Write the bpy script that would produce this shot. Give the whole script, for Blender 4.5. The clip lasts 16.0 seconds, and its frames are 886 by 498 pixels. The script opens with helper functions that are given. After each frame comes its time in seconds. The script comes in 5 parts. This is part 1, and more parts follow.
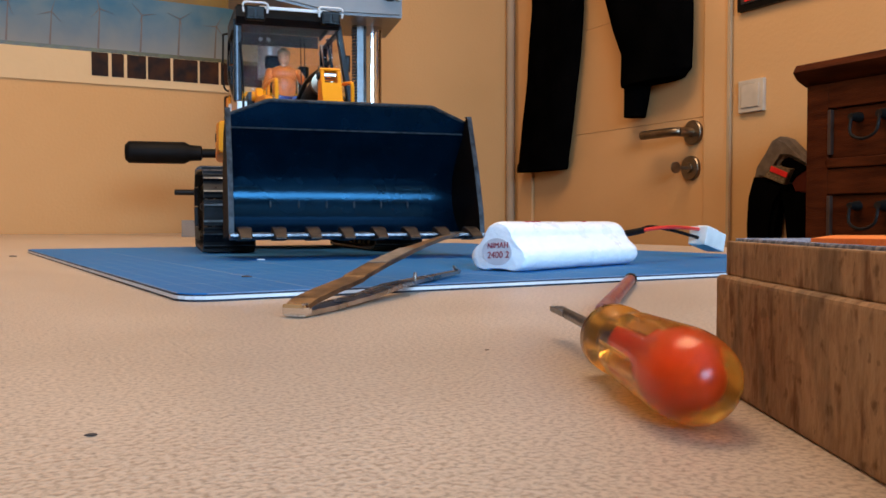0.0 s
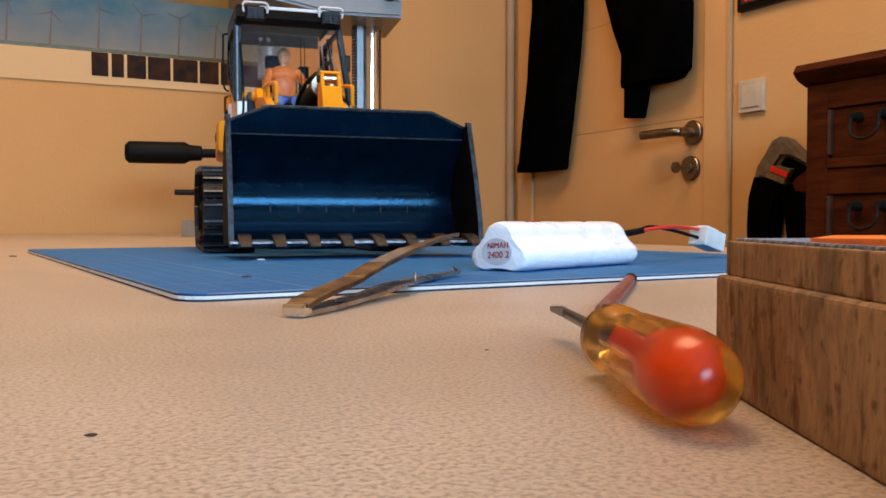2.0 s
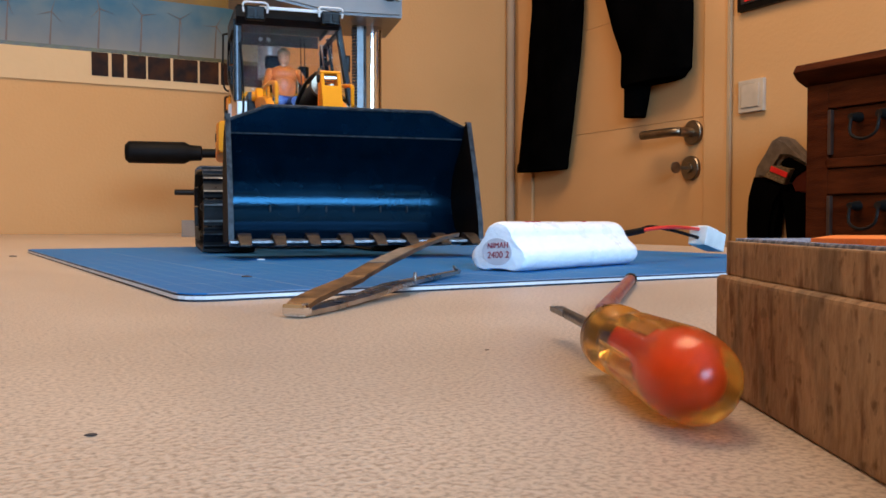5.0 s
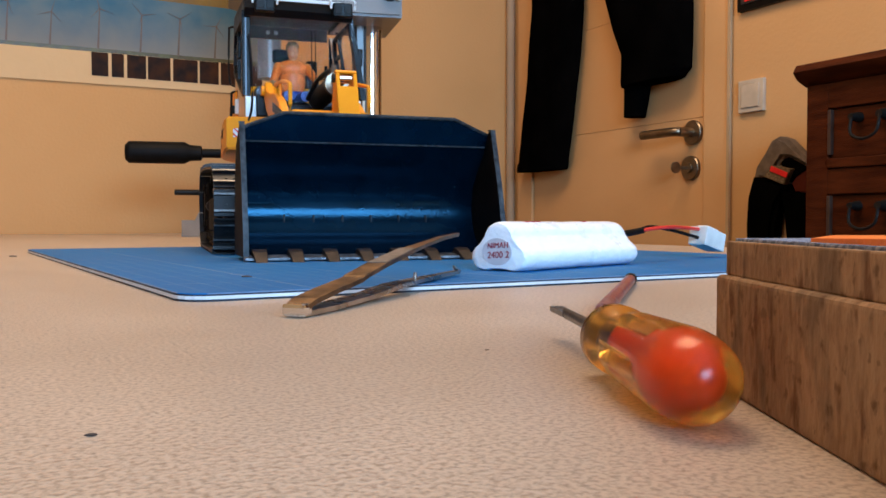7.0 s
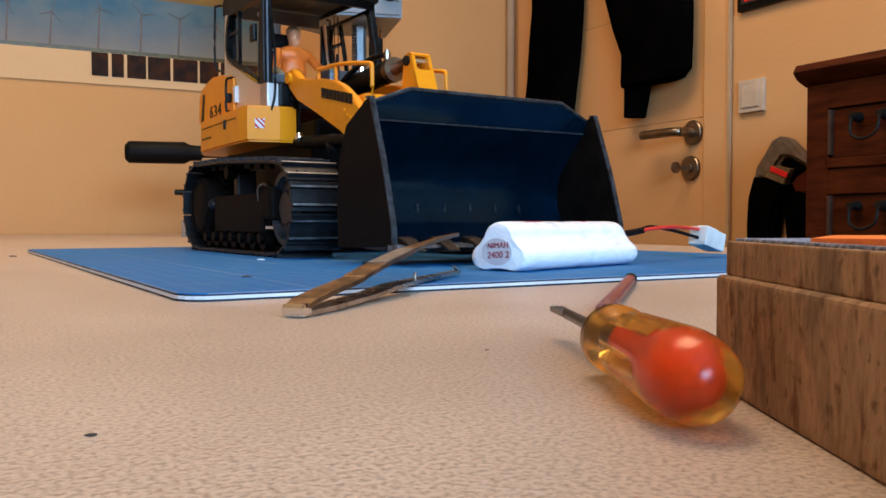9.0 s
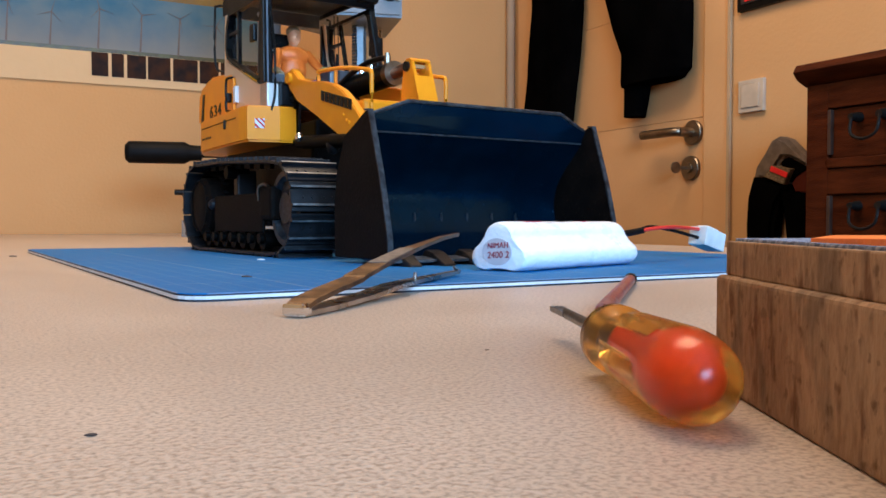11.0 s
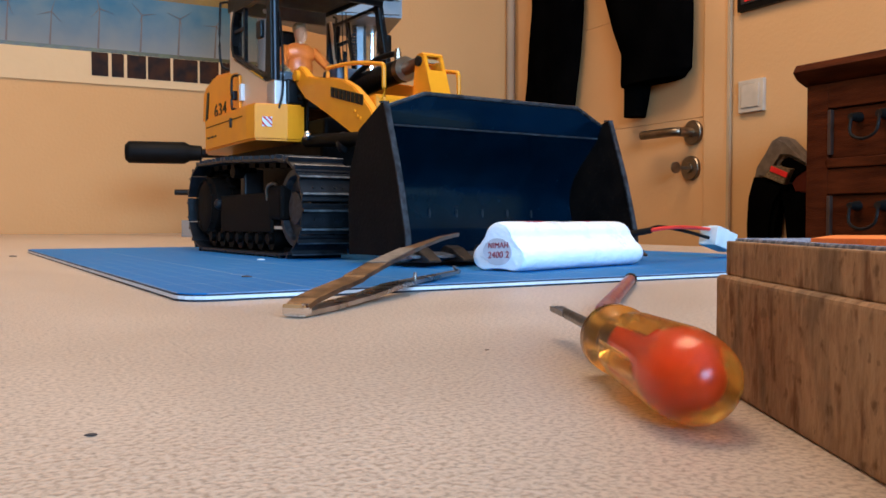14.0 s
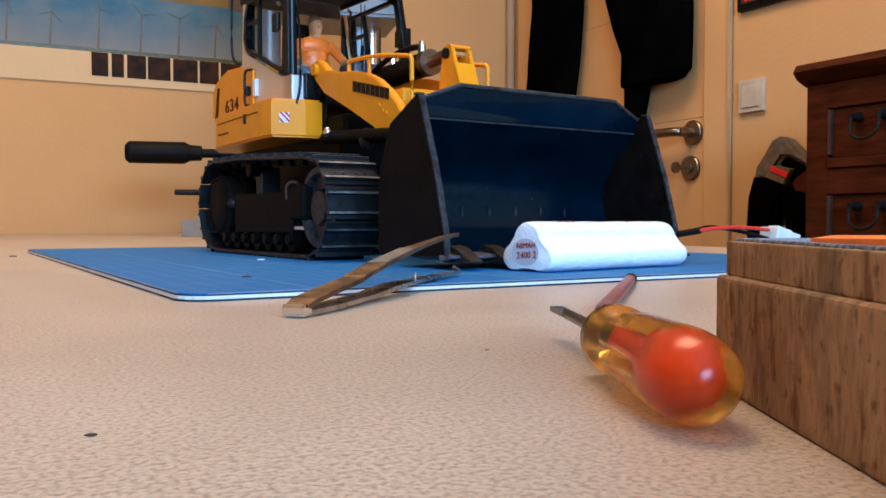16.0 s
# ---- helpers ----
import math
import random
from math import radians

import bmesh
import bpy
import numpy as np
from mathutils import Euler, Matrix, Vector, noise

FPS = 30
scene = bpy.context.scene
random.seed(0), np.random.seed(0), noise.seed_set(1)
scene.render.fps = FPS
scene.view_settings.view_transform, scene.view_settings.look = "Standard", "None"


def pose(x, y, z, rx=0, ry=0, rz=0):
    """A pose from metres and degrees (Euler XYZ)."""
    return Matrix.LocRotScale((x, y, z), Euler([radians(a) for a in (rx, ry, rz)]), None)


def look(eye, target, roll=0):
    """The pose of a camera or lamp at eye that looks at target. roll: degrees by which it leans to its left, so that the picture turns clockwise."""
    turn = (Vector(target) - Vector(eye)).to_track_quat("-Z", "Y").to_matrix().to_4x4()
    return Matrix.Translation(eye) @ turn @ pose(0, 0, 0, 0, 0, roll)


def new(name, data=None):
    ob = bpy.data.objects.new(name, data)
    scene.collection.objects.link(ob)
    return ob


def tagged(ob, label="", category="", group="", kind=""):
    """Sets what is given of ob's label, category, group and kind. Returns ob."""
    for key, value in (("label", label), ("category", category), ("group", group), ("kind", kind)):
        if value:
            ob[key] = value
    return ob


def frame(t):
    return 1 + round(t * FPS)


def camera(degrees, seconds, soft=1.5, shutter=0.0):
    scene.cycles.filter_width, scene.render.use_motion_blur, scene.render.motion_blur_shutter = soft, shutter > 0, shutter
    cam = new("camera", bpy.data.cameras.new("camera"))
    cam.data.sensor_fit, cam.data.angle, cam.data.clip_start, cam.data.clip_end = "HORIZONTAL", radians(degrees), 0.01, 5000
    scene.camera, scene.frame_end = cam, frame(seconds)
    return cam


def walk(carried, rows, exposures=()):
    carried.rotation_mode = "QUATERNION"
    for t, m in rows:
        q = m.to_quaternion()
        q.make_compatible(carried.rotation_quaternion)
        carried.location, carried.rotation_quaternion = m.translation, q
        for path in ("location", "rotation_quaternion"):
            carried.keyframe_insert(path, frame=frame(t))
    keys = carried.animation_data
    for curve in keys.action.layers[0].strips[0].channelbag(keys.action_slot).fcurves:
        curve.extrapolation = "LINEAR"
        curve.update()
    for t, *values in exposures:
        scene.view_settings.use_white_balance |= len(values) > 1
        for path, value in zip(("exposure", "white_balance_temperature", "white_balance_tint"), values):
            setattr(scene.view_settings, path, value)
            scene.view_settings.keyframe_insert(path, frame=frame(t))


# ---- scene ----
cam = camera(54.47, 16.0, soft=1.6)
CAM = look((0, 0, 0.028), (0, 1, 0.028 - 0.03217))
walk(cam, [(0, CAM), (16, CAM)], [(0, -0.24, 5560, 10), (1.5, -0.24, 5900, 11), (3.0, -0.24, 6030, 12), (4.2, -0.23, 5640, 11), (7.0, -0.19, 5400, 9), (8.0, -0.19, 5520, 10), (8.5, -0.18, 5620, 10), (9.0, -0.18, 5500, 10), (11.3, -0.06, 5090, 8), (16, -0.06, 5090, 8)])

# The room stands turned to the camera: u runs along the far wall, v towards it.
TURN = 28.0
ROOM = pose(0, 0, 0, 0, 0, TURN)
FLOOR_Z, CEIL_Z = -0.84, 1.62
U0, U1, V0, V1 = -1.9, 1.322, -1.7, 2.07

# ---- light ----
world = bpy.data.worlds.new("world")
world.use_nodes = True
scene.world = world
wn = world.node_tree.nodes
sky = wn.new("ShaderNodeTexSky")
sky.sky_type, sky.sun_disc = "NISHITA", False
sky.sun_elevation, sky.sun_rotation = radians(35), radians(150)
world.node_tree.links.new(sky.outputs[0], wn["Background"].inputs[0])
wn["Background"].inputs[1].default_value = 0.12


def area_lamp(name, m, sx, sy, power, colour):
    d = bpy.data.lights.new(name, "AREA")
    d.shape, d.size, d.size_y, d.energy, d.color = "RECTANGLE", sx, sy, power, colour
    ob = new(name, d)
    ob.matrix_world = m
    return ob


# daylight in the opening of the window behind the camera, and the warm ceiling lamp
WIN_U, WIN_Z, WIN_W, WIN_H = -0.15, 0.72, 1.5, 0.66
area_lamp("window_light", ROOM @ look((WIN_U, V0 + 0.03, WIN_Z), (WIN_U, 1.0, WIN_Z - 0.35)), WIN_W - 0.1, WIN_H - 0.1, 68, (0.50, 0.76, 1.0))
area_lamp("ceiling_light_glow", ROOM @ look((0.30, 0.84, CEIL_Z - 0.12), (0.30, 0.84, 0)), 0.9, 0.9, 31, (1.0, 0.64, 0.33))


# ---- materials ----
def mat(name, c1, c2=None, rough=0.5, metal=0.0, scale=40.0, fine=400.0, bump=0.05, coat=0.0, spec=0.5, stretch=(1, 1, 1), speck=None, mix=0.5, emit=None, cut=(0.42, 0.60)):
    """A surface with a broad and a fine variation of its colour, roughness and relief."""
    m = bpy.data.materials.new(name)
    m.use_nodes = True
    nt = m.node_tree
    n, l = nt.nodes, nt.links
    b = n["Principled BSDF"]
    tc = n.new("ShaderNodeTexCoord")
    mp = n.new("ShaderNodeMapping")
    mp.inputs["Scale"].default_value = stretch
    l.new(tc.outputs["Object"], mp.inputs[0])
    a = n.new("ShaderNodeTexNoise")
    a.inputs["Scale"].default_value, a.inputs["Detail"].default_value = scale, 5
    f = n.new("ShaderNodeTexNoise")
    f.inputs["Scale"].default_value, f.inputs["Detail"].default_value = fine, 3
    l.new(mp.outputs[0], a.inputs[0])
    l.new(mp.outputs[0], f.inputs[0])
    c2 = c2 or tuple(x * 0.8 for x in c1)
    r = n.new("ShaderNodeValToRGB")
    r.color_ramp.elements[0].position, r.color_ramp.elements[1].position = 0.32, 0.68
    r.color_ramp.elements[0].color, r.color_ramp.elements[1].color = (*c2, 1), (*c1, 1)
    l.new(a.outputs[0], r.inputs[0])
    colour = r.outputs[0]
    if speck:
        r2 = n.new("ShaderNodeValToRGB")
        r2.color_ramp.elements[0].position, r2.color_ramp.elements[1].position = cut
        r2.color_ramp.elements[0].color, r2.color_ramp.elements[1].color = (0, 0, 0, 1), (mix, mix, mix, 1)
        l.new(f.outputs[0], r2.inputs[0])
        mx = n.new("ShaderNodeMix")
        mx.data_type = "RGBA"
        l.new(r2.outputs[0], mx.inputs[0])
        l.new(colour, mx.inputs[6])
        mx.inputs[7].default_value = (*speck, 1)
        colour = mx.outputs[2]
    l.new(colour, b.inputs["Base Color"])
    mr = n.new("ShaderNodeMapRange")
    mr.inputs["To Min"].default_value, mr.inputs["To Max"].default_value = max(0.02, rough - 0.1), min(1, rough + 0.1)
    l.new(a.outputs[0], mr.inputs[0])
    l.new(mr.outputs[0], b.inputs["Roughness"])
    b.inputs["Metallic"].default_value = metal
    b.inputs["Coat Weight"].default_value = coat
    b.inputs["Specular IOR Level"].default_value = spec
    if bump:
        bp = n.new("ShaderNodeBump")
        bp.inputs["Strength"].default_value, bp.inputs["Distance"].default_value = min(1, bump * 5), 0.5 / fine
        l.new(f.outputs[0], bp.inputs["Height"])
        l.new(bp.outputs[0], b.inputs["Normal"])
    if emit:
        b.inputs["Emission Color"].default_value, b.inputs["Emission Strength"].default_value = (*emit[:3], 1), emit[3]
    return m


def clear(name, colour, rough=0.0, ior=1.45):
    m = bpy.data.materials.new(name)
    m.use_nodes = True
    b = m.node_tree.nodes["Principled BSDF"]
    b.inputs["Base Color"].default_value = (*colour, 1)
    b.inputs["Roughness"].default_value, b.inputs["IOR"].default_value = rough, ior
    b.inputs["Transmission Weight"].default_value = 1.0
    return m


M_WALL = mat("wall_paint", (0.62, 0.350, 0.140), (0.575, 0.320, 0.122), 0.85, scale=3, fine=160, bump=0.04, spec=0.2)
M_CEIL = mat("ceiling_paint", (0.8, 0.77, 0.7), rough=0.9, scale=3, fine=150)
M_FLOORING = mat("floor_boards", (0.3, 0.19, 0.1), (0.2, 0.12, 0.06), 0.5, scale=8, fine=60)
M_TABLE = mat("table_laminate", (0.57, 0.445, 0.335), (0.47, 0.36, 0.265), 0.38, scale=11, fine=1050, bump=0.06, speck=(0.17, 0.115, 0.075), mix=0.70, cut=(0.42, 0.69))
M_DOOR = mat("door_lacquer", (0.66, 0.365, 0.145), (0.62, 0.335, 0.13), 0.5, scale=4, fine=90, bump=0.02, spec=0.3)
M_TRIM = mat("trim_lacquer", (0.66, 0.37, 0.15), (0.61, 0.34, 0.135), 0.5, scale=6, fine=90, bump=0.02, spec=0.3)
M_GROOVE = mat("cream_seal", (0.52, 0.36, 0.20), rough=0.7, scale=12, spec=0.1)
M_STEEL = mat("brushed_steel", (0.27, 0.215, 0.155), (0.19, 0.15, 0.105), 0.36, 1.0, scale=60, fine=500, bump=0.03)
M_CHROME = mat("chrome", (0.8, 0.8, 0.8), (0.72, 0.72, 0.72), 0.12, 1.0, scale=60, fine=300, bump=0.01)
M_CLOTH = mat("black_cloth", (0.0022, 0.002, 0.002), (0.001, 0.001, 0.001), 1.0, scale=14, fine=900, bump=0.1, spec=0.0)
M_GREYCLOTH = mat("grey_knit", (0.17, 0.125, 0.09), (0.11, 0.08, 0.058), 0.95, scale=60, fine=500, bump=0.15, spec=0.05)
M_RED = mat("red_print", (0.72, 0.02, 0.012), rough=0.6, spec=0.2)
M_WOODDARK = mat("dark_stained_wood", (0.080, 0.017, 0.0035), (0.034, 0.0068, 0.0016), 0.5, scale=14, fine=120, bump=0.05, stretch=(1, 1, 6), spec=0.06)
M_IRON = mat("dark_iron", (0.008, 0.007, 0.006), rough=0.45, metal=0.0, spec=0.2)
M_CORE = mat("white_core", (0.72, 0.74, 0.76), rough=0.5)
M_DARKLAYER = mat("dark_underlayer", (0.015, 0.02, 0.035), rough=0.6)
M_WRAP = mat("white_shrink_film", (0.92, 0.93, 0.95), (0.89, 0.90, 0.93), 0.3, scale=60, fine=220, bump=0.08, coat=0.3)
M_LABEL = mat("paper_label", (0.70, 0.64, 0.66), rough=0.7, scale=80)
M_INK = mat("red_ink", (0.36, 0.012, 0.03), rough=0.6)
M_BLACKPLASTIC = mat("black_plastic", (0.004, 0.0038, 0.004), (0.002, 0.002, 0.002), 0.55, scale=60, fine=700, bump=0.05, spec=0.12)
M_REDWIRE = mat("red_wire", (0.75, 0.035, 0.02), rough=0.4)
M_CONN = mat("white_nylon", (0.75, 0.74, 0.70), rough=0.45, scale=120)
M_YELLOW = mat("yellow_paint", (0.90, 0.330, 0.002), (0.83, 0.285, 0.002), 0.38, scale=50, fine=500, bump=0.015, spec=0.16)
M_CREAM = mat("cream_paint", (0.72, 0.51, 0.30), (0.68, 0.47, 0.275), 0.4, scale=40, fine=500, bump=0.015, coat=0.08)
# whiter copy of the cream for the cab corners, window light painted in
M_CREAM_LIT = mat("cream_gloss_window_lit", (0.74, 0.74, 0.70), (0.70, 0.70, 0.66), 0.3, scale=40, fine=500, bump=0.01, coat=0.4)
M_BUCKET = mat("worn_dark_blue_paint", (0.0017, 0.0066, 0.015), (0.0009, 0.0036, 0.0085), 0.17, 0.0, scale=45, fine=520, bump=0.02, speck=(0.05, 0.085, 0.12), mix=0.45, spec=0.36, cut=(0.70, 0.76))
# blue of the window's reflection is put into the paint as a tint
M_BUCKET.node_tree.nodes["Principled BSDF"].inputs["Specular Tint"].default_value = (0.22, 0.60, 1.0, 1)
M_EDGE = mat("worn_steel_edge", (0.055, 0.060, 0.068), (0.007, 0.008, 0.010), 0.45, 0.25, scale=260, fine=900, bump=0.06, spec=0.3)
M_SIDE = mat("matt_dark_paint", (0.0115, 0.0075, 0.0055), (0.0045, 0.0032, 0.0026), 0.65, 0.0, scale=60, fine=500, bump=0.05, spec=0.07, speck=(0.035, 0.022, 0.014), mix=0.5, cut=(0.60, 0.74))
M_TOOTH = mat("worn_tooth_steel", (0.045, 0.028, 0.018), (0.010, 0.008, 0.007), 0.42, 0.4, scale=200, fine=900, bump=0.06)
M_TRACK = mat("track_steel", (0.016, 0.0165, 0.019), (0.006, 0.006, 0.007), 0.42, 0.1, scale=120, fine=900, bump=0.05, spec=0.28)
M_CHASSIS = mat("black_chassis_paint", (0.003, 0.0024, 0.002), (0.0012, 0.001, 0.001), 0.5, 0.0, scale=70, fine=600, bump=0.03, spec=0.07)
M_CABBLACK = mat("black_cab_paint", (0.0028, 0.0028, 0.003), rough=0.36, scale=60, spec=0.16)
M_SILVER = mat("silver_strip", (0.13, 0.15, 0.18), rough=0.42, metal=0.3)
M_ROD = mat("bronzed_rod", (0.24, 0.12, 0.06), rough=0.3, metal=0.8)
M_SHIRT = mat("orange_moulded_plastic", (0.66, 0.13, 0.01), rough=0.45, scale=90, spec=0.3)
M_SKIN = mat("toned_plastic", (0.58, 0.25, 0.11), rough=0.5, spec=0.3)
M_HAIR = mat("tan_plastic", (0.30, 0.19, 0.08), rough=0.6, scale=300)
M_BLUE = mat("blue_plastic", (0.006, 0.02, 0.14), rough=0.5)
M_LINING = mat("grey_lining", (0.16, 0.14, 0.125), (0.11, 0.095, 0.085), 0.7, scale=60, fine=500, spec=0.2)
M_WHITEP = mat("white_paint", (0.8, 0.8, 0.78), rough=0.4)
M_GREYMETAL = mat("grey_machine_paint", (0.17, 0.17, 0.17), (0.14, 0.14, 0.14), 0.35, 0.2, scale=20, fine=200, bump=0.02)
M_CASTIRON = mat("light_cast_iron", (0.26, 0.21, 0.16), (0.2, 0.16, 0.12), 0.5, 0.2, scale=30, fine=250)
M_CUT = mat("scraped_steel_edge", (0.32, 0.33, 0.35), (0.05, 0.05, 0.055), 0.35, 0.85, scale=180, fine=900, bump=0.05)
M_LEATHER = mat("red_brown_leather", (0.075, 0.012, 0.004), (0.05, 0.008, 0.003), 0.7, scale=40, spec=0.1)
M_KNIT = mat("knitted_band", (0.22, 0.15, 0.08), (0.07, 0.045, 0.025), 0.95, scale=260, fine=700, bump=0.15, spec=0.05)
M_FELT = mat("speckled_grey_stone", (0.17, 0.19, 0.27), (0.10, 0.115, 0.17), 0.95, scale=150, fine=900, bump=0.15, speck=(0.48, 0.50, 0.58), mix=0.5, spec=0.05)
M_ORANGE = mat("orange_plastic", (0.9, 0.22, 0.02), (0.8, 0.17, 0.015), 0.45, scale=60)
M_AMBER = clear("amber_clear_plastic", (1.0, 0.53, 0.07), 0.24, 1.36)
M_AMBER.node_tree.nodes["Principled BSDF"].inputs["Transmission Weight"].default_value = 0.97
M_REDCORE = mat("red_plastic_core", (0.80, 0.075, 0.001), (0.66, 0.05, 0.001), 0.7, scale=120, spec=0.05)
M_REDROD = mat("scuffed_red_lacquer", (0.26, 0.032, 0.012), (0.11, 0.016, 0.01), 0.35, scale=160, fine=500, bump=0.05, speck=(0.6, 0.5, 0.45), mix=0.22)
M_GLASS = clear("window_glass", (0.98, 0.99, 1.0), 0.0, 1.07)
M_TWEEZ = mat("worn_steel", (0.45, 0.42, 0.38), (0.26, 0.23, 0.20), 0.28, 1.0, scale=90, fine=700, bump=0.04)
M_BRASSY = mat("tarnished_steel", (0.22, 0.145, 0.08), (0.085, 0.055, 0.034), 0.42, 1.0, scale=160, fine=700, bump=0.05)


def case_mat():
    """Pale wood gone brown with handling: fine upright fibre, rust-red and grey-black stains."""
    m = mat("stained_pale_wood", (0.43, 0.265, 0.145), (0.30, 0.18, 0.095), 0.8, scale=70, fine=650, bump=0.10, stretch=(1.0, 1.0, 0.45), speck=(0.17, 0.095, 0.05), mix=0.5, spec=0.15, cut=(0.45, 0.68))
    nt = m.node_tree
    n, l = nt.nodes, nt.links
    b = n["Principled BSDF"]
    colour = b.inputs["Base Color"].links[0].from_socket
    tc = n.new("ShaderNodeTexCoord")
    for stretch, scale, cut, tint, most in (((1, 1, 0.30), 230, (0.575, 0.655), (0.085, 0.026, 0.010), 0.65), ((1, 1, 0.35), 140, (0.555, 0.66), (0.070, 0.055, 0.042), 0.5), ((1, 1, 0.8), 460, (0.58, 0.68), (0.10, 0.05, 0.024), 0.6), ((1, 1, 0.6), 38, (0.50, 0.72), (0.13, 0.078, 0.042), 0.6)):
        mp = n.new("ShaderNodeMapping")
        mp.inputs["Scale"].default_value = stretch
        mp.inputs["Location"].default_value = (scale * 0.013, scale * 0.007, 0.02)
        l.new(tc.outputs["Object"], mp.inputs[0])
        a = n.new("ShaderNodeTexNoise")
        a.inputs["Scale"].default_value, a.inputs["Detail"].default_value = scale, 4
        l.new(mp.outputs[0], a.inputs[0])
        mr = n.new("ShaderNodeMapRange")
        mr.inputs["From Min"].default_value, mr.inputs["From Max"].default_value = cut
        mr.inputs["To Max"].default_value = most
        l.new(a.outputs[0], mr.inputs[0])
        mx = n.new("ShaderNodeMix")
        mx.data_type = "RGBA"
        l.new(mr.outputs[0], mx.inputs[0])
        l.new(colour, mx.inputs[6])
        mx.inputs[7].default_value = (*tint, 1)
        colour = mx.outputs[2]
    l.new(colour, b.inputs["Base Color"])
    return m


M_AGEDWOOD = case_mat()


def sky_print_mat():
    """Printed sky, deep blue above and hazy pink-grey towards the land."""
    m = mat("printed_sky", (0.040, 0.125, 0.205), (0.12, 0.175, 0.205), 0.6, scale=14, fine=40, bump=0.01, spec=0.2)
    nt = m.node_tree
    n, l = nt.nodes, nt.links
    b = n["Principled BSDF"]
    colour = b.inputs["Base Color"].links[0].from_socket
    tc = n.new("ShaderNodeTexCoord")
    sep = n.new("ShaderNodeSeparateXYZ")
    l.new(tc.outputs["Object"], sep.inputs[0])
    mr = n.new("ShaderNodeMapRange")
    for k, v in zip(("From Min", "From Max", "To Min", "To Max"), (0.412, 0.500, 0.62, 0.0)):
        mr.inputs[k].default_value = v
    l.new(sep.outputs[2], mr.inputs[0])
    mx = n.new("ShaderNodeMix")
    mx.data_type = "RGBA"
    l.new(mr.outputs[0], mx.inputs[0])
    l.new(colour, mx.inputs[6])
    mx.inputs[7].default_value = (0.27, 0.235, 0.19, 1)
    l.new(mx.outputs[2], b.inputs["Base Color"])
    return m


def grid_mat():
    """Blue mat with a printed 1 cm grid and scuffs."""
    m = mat("blue_cutting_mat", (0.007, 0.125, 0.37), (0.005, 0.092, 0.30), 0.6, scale=7, fine=900, bump=0.06, speck=(0.016, 0.165, 0.42), mix=0.5, spec=0.2)
    nt = m.node_tree
    n, l = nt.nodes, nt.links
    b = n["Principled BSDF"]
    base = b.inputs["Base Color"].links[0].from_socket
    tc = n.new("ShaderNodeTexCoord")
    sep = n.new("ShaderNodeSeparateXYZ")
    l.new(tc.outputs["Object"], sep.inputs[0])
    lines = []
    for axis, step, wide, weight in ((0, 0.01, 0.00032, 0.35), (1, 0.01, 0.00032, 0.35), (0, 0.05, 0.0006, 0.6), (1, 0.05, 0.0006, 0.6)):
        md = n.new("ShaderNodeMath")
        md.operation = "PINGPONG"
        l.new(sep.outputs[axis], md.inputs[0])
        md.inputs[1].default_value = step / 2
        lt = n.new("ShaderNodeMath")
        lt.operation = "LESS_THAN"
        l.new(md.outputs[0], lt.inputs[0])
        lt.inputs[1].default_value = wide
        ml = n.new("ShaderNodeMath")
        ml.operation = "MULTIPLY"
        l.new(lt.outputs[0], ml.inputs[0])
        ml.inputs[1].default_value = weight
        lines.append(ml)
    total = lines[0]
    for x in lines[1:]:
        mxm = n.new("ShaderNodeMath")
        mxm.operation = "MAXIMUM"
        l.new(total.outputs[0], mxm.inputs[0])
        l.new(x.outputs[0], mxm.inputs[1])
        total = mxm
    wear = n.new("ShaderNodeTexNoise")
    wear.inputs["Scale"].default_value = 25
    l.new(tc.outputs["Object"], wear.inputs[0])
    k = n.new("ShaderNodeMath")
    k.operation = "MULTIPLY"
    l.new(total.outputs[0], k.inputs[0])
    l.new(wear.outputs[0], k.inputs[1])
    mx = n.new("ShaderNodeMix")
    mx.data_type = "RGBA"
    l.new(k.outputs[0], mx.inputs[0])
    l.new(base, mx.inputs[6])
    mx.inputs[7].default_value = (0.50, 0.48, 0.40, 1)
    # pale rubbed patches
    sc = n.new("ShaderNodeTexNoise")
    sc.inputs["Scale"].default_value, sc.inputs["Detail"].default_value, sc.inputs["Roughness"].default_value = 16, 6, 0.7
    l.new(tc.outputs["Object"], sc.inputs[0])
    mr = n.new("ShaderNodeMapRange")
    mr.inputs["From Min"].default_value, mr.inputs["From Max"].default_value, mr.inputs["To Max"].default_value = 0.62, 0.80, 0.28
    l.new(sc.outputs[0], mr.inputs[0])
    rub = n.new("ShaderNodeMix")
    rub.data_type = "RGBA"
    l.new(mr.outputs[0], rub.inputs[0])
    l.new(mx.outputs[2], rub.inputs[6])
    rub.inputs[7].default_value = (0.34, 0.36, 0.36, 1)
    l.new(rub.outputs[2], b.inputs["Base Color"])
    return m


M_MAT = grid_mat()


# ---- shape helpers ----
def part(name, bm, material, parent=None, label="", m=None, smooth=False):
    me = bpy.data.meshes.new(name)
    bmesh.ops.recalc_face_normals(bm, faces=bm.faces)
    bm.to_mesh(me)
    bm.free()
    for x in material if isinstance(material, (list, tuple)) else [material]:
        me.materials.append(x)
    if smooth:
        for p in me.polygons:
            p.use_smooth = True
        me.set_sharp_from_angle(angle=radians(38))
    ob = new(name, me)
    if parent:
        ob.parent = parent
    if m is not None:
        ob.matrix_basis = m
    if label:
        ob["label"] = label
    return ob


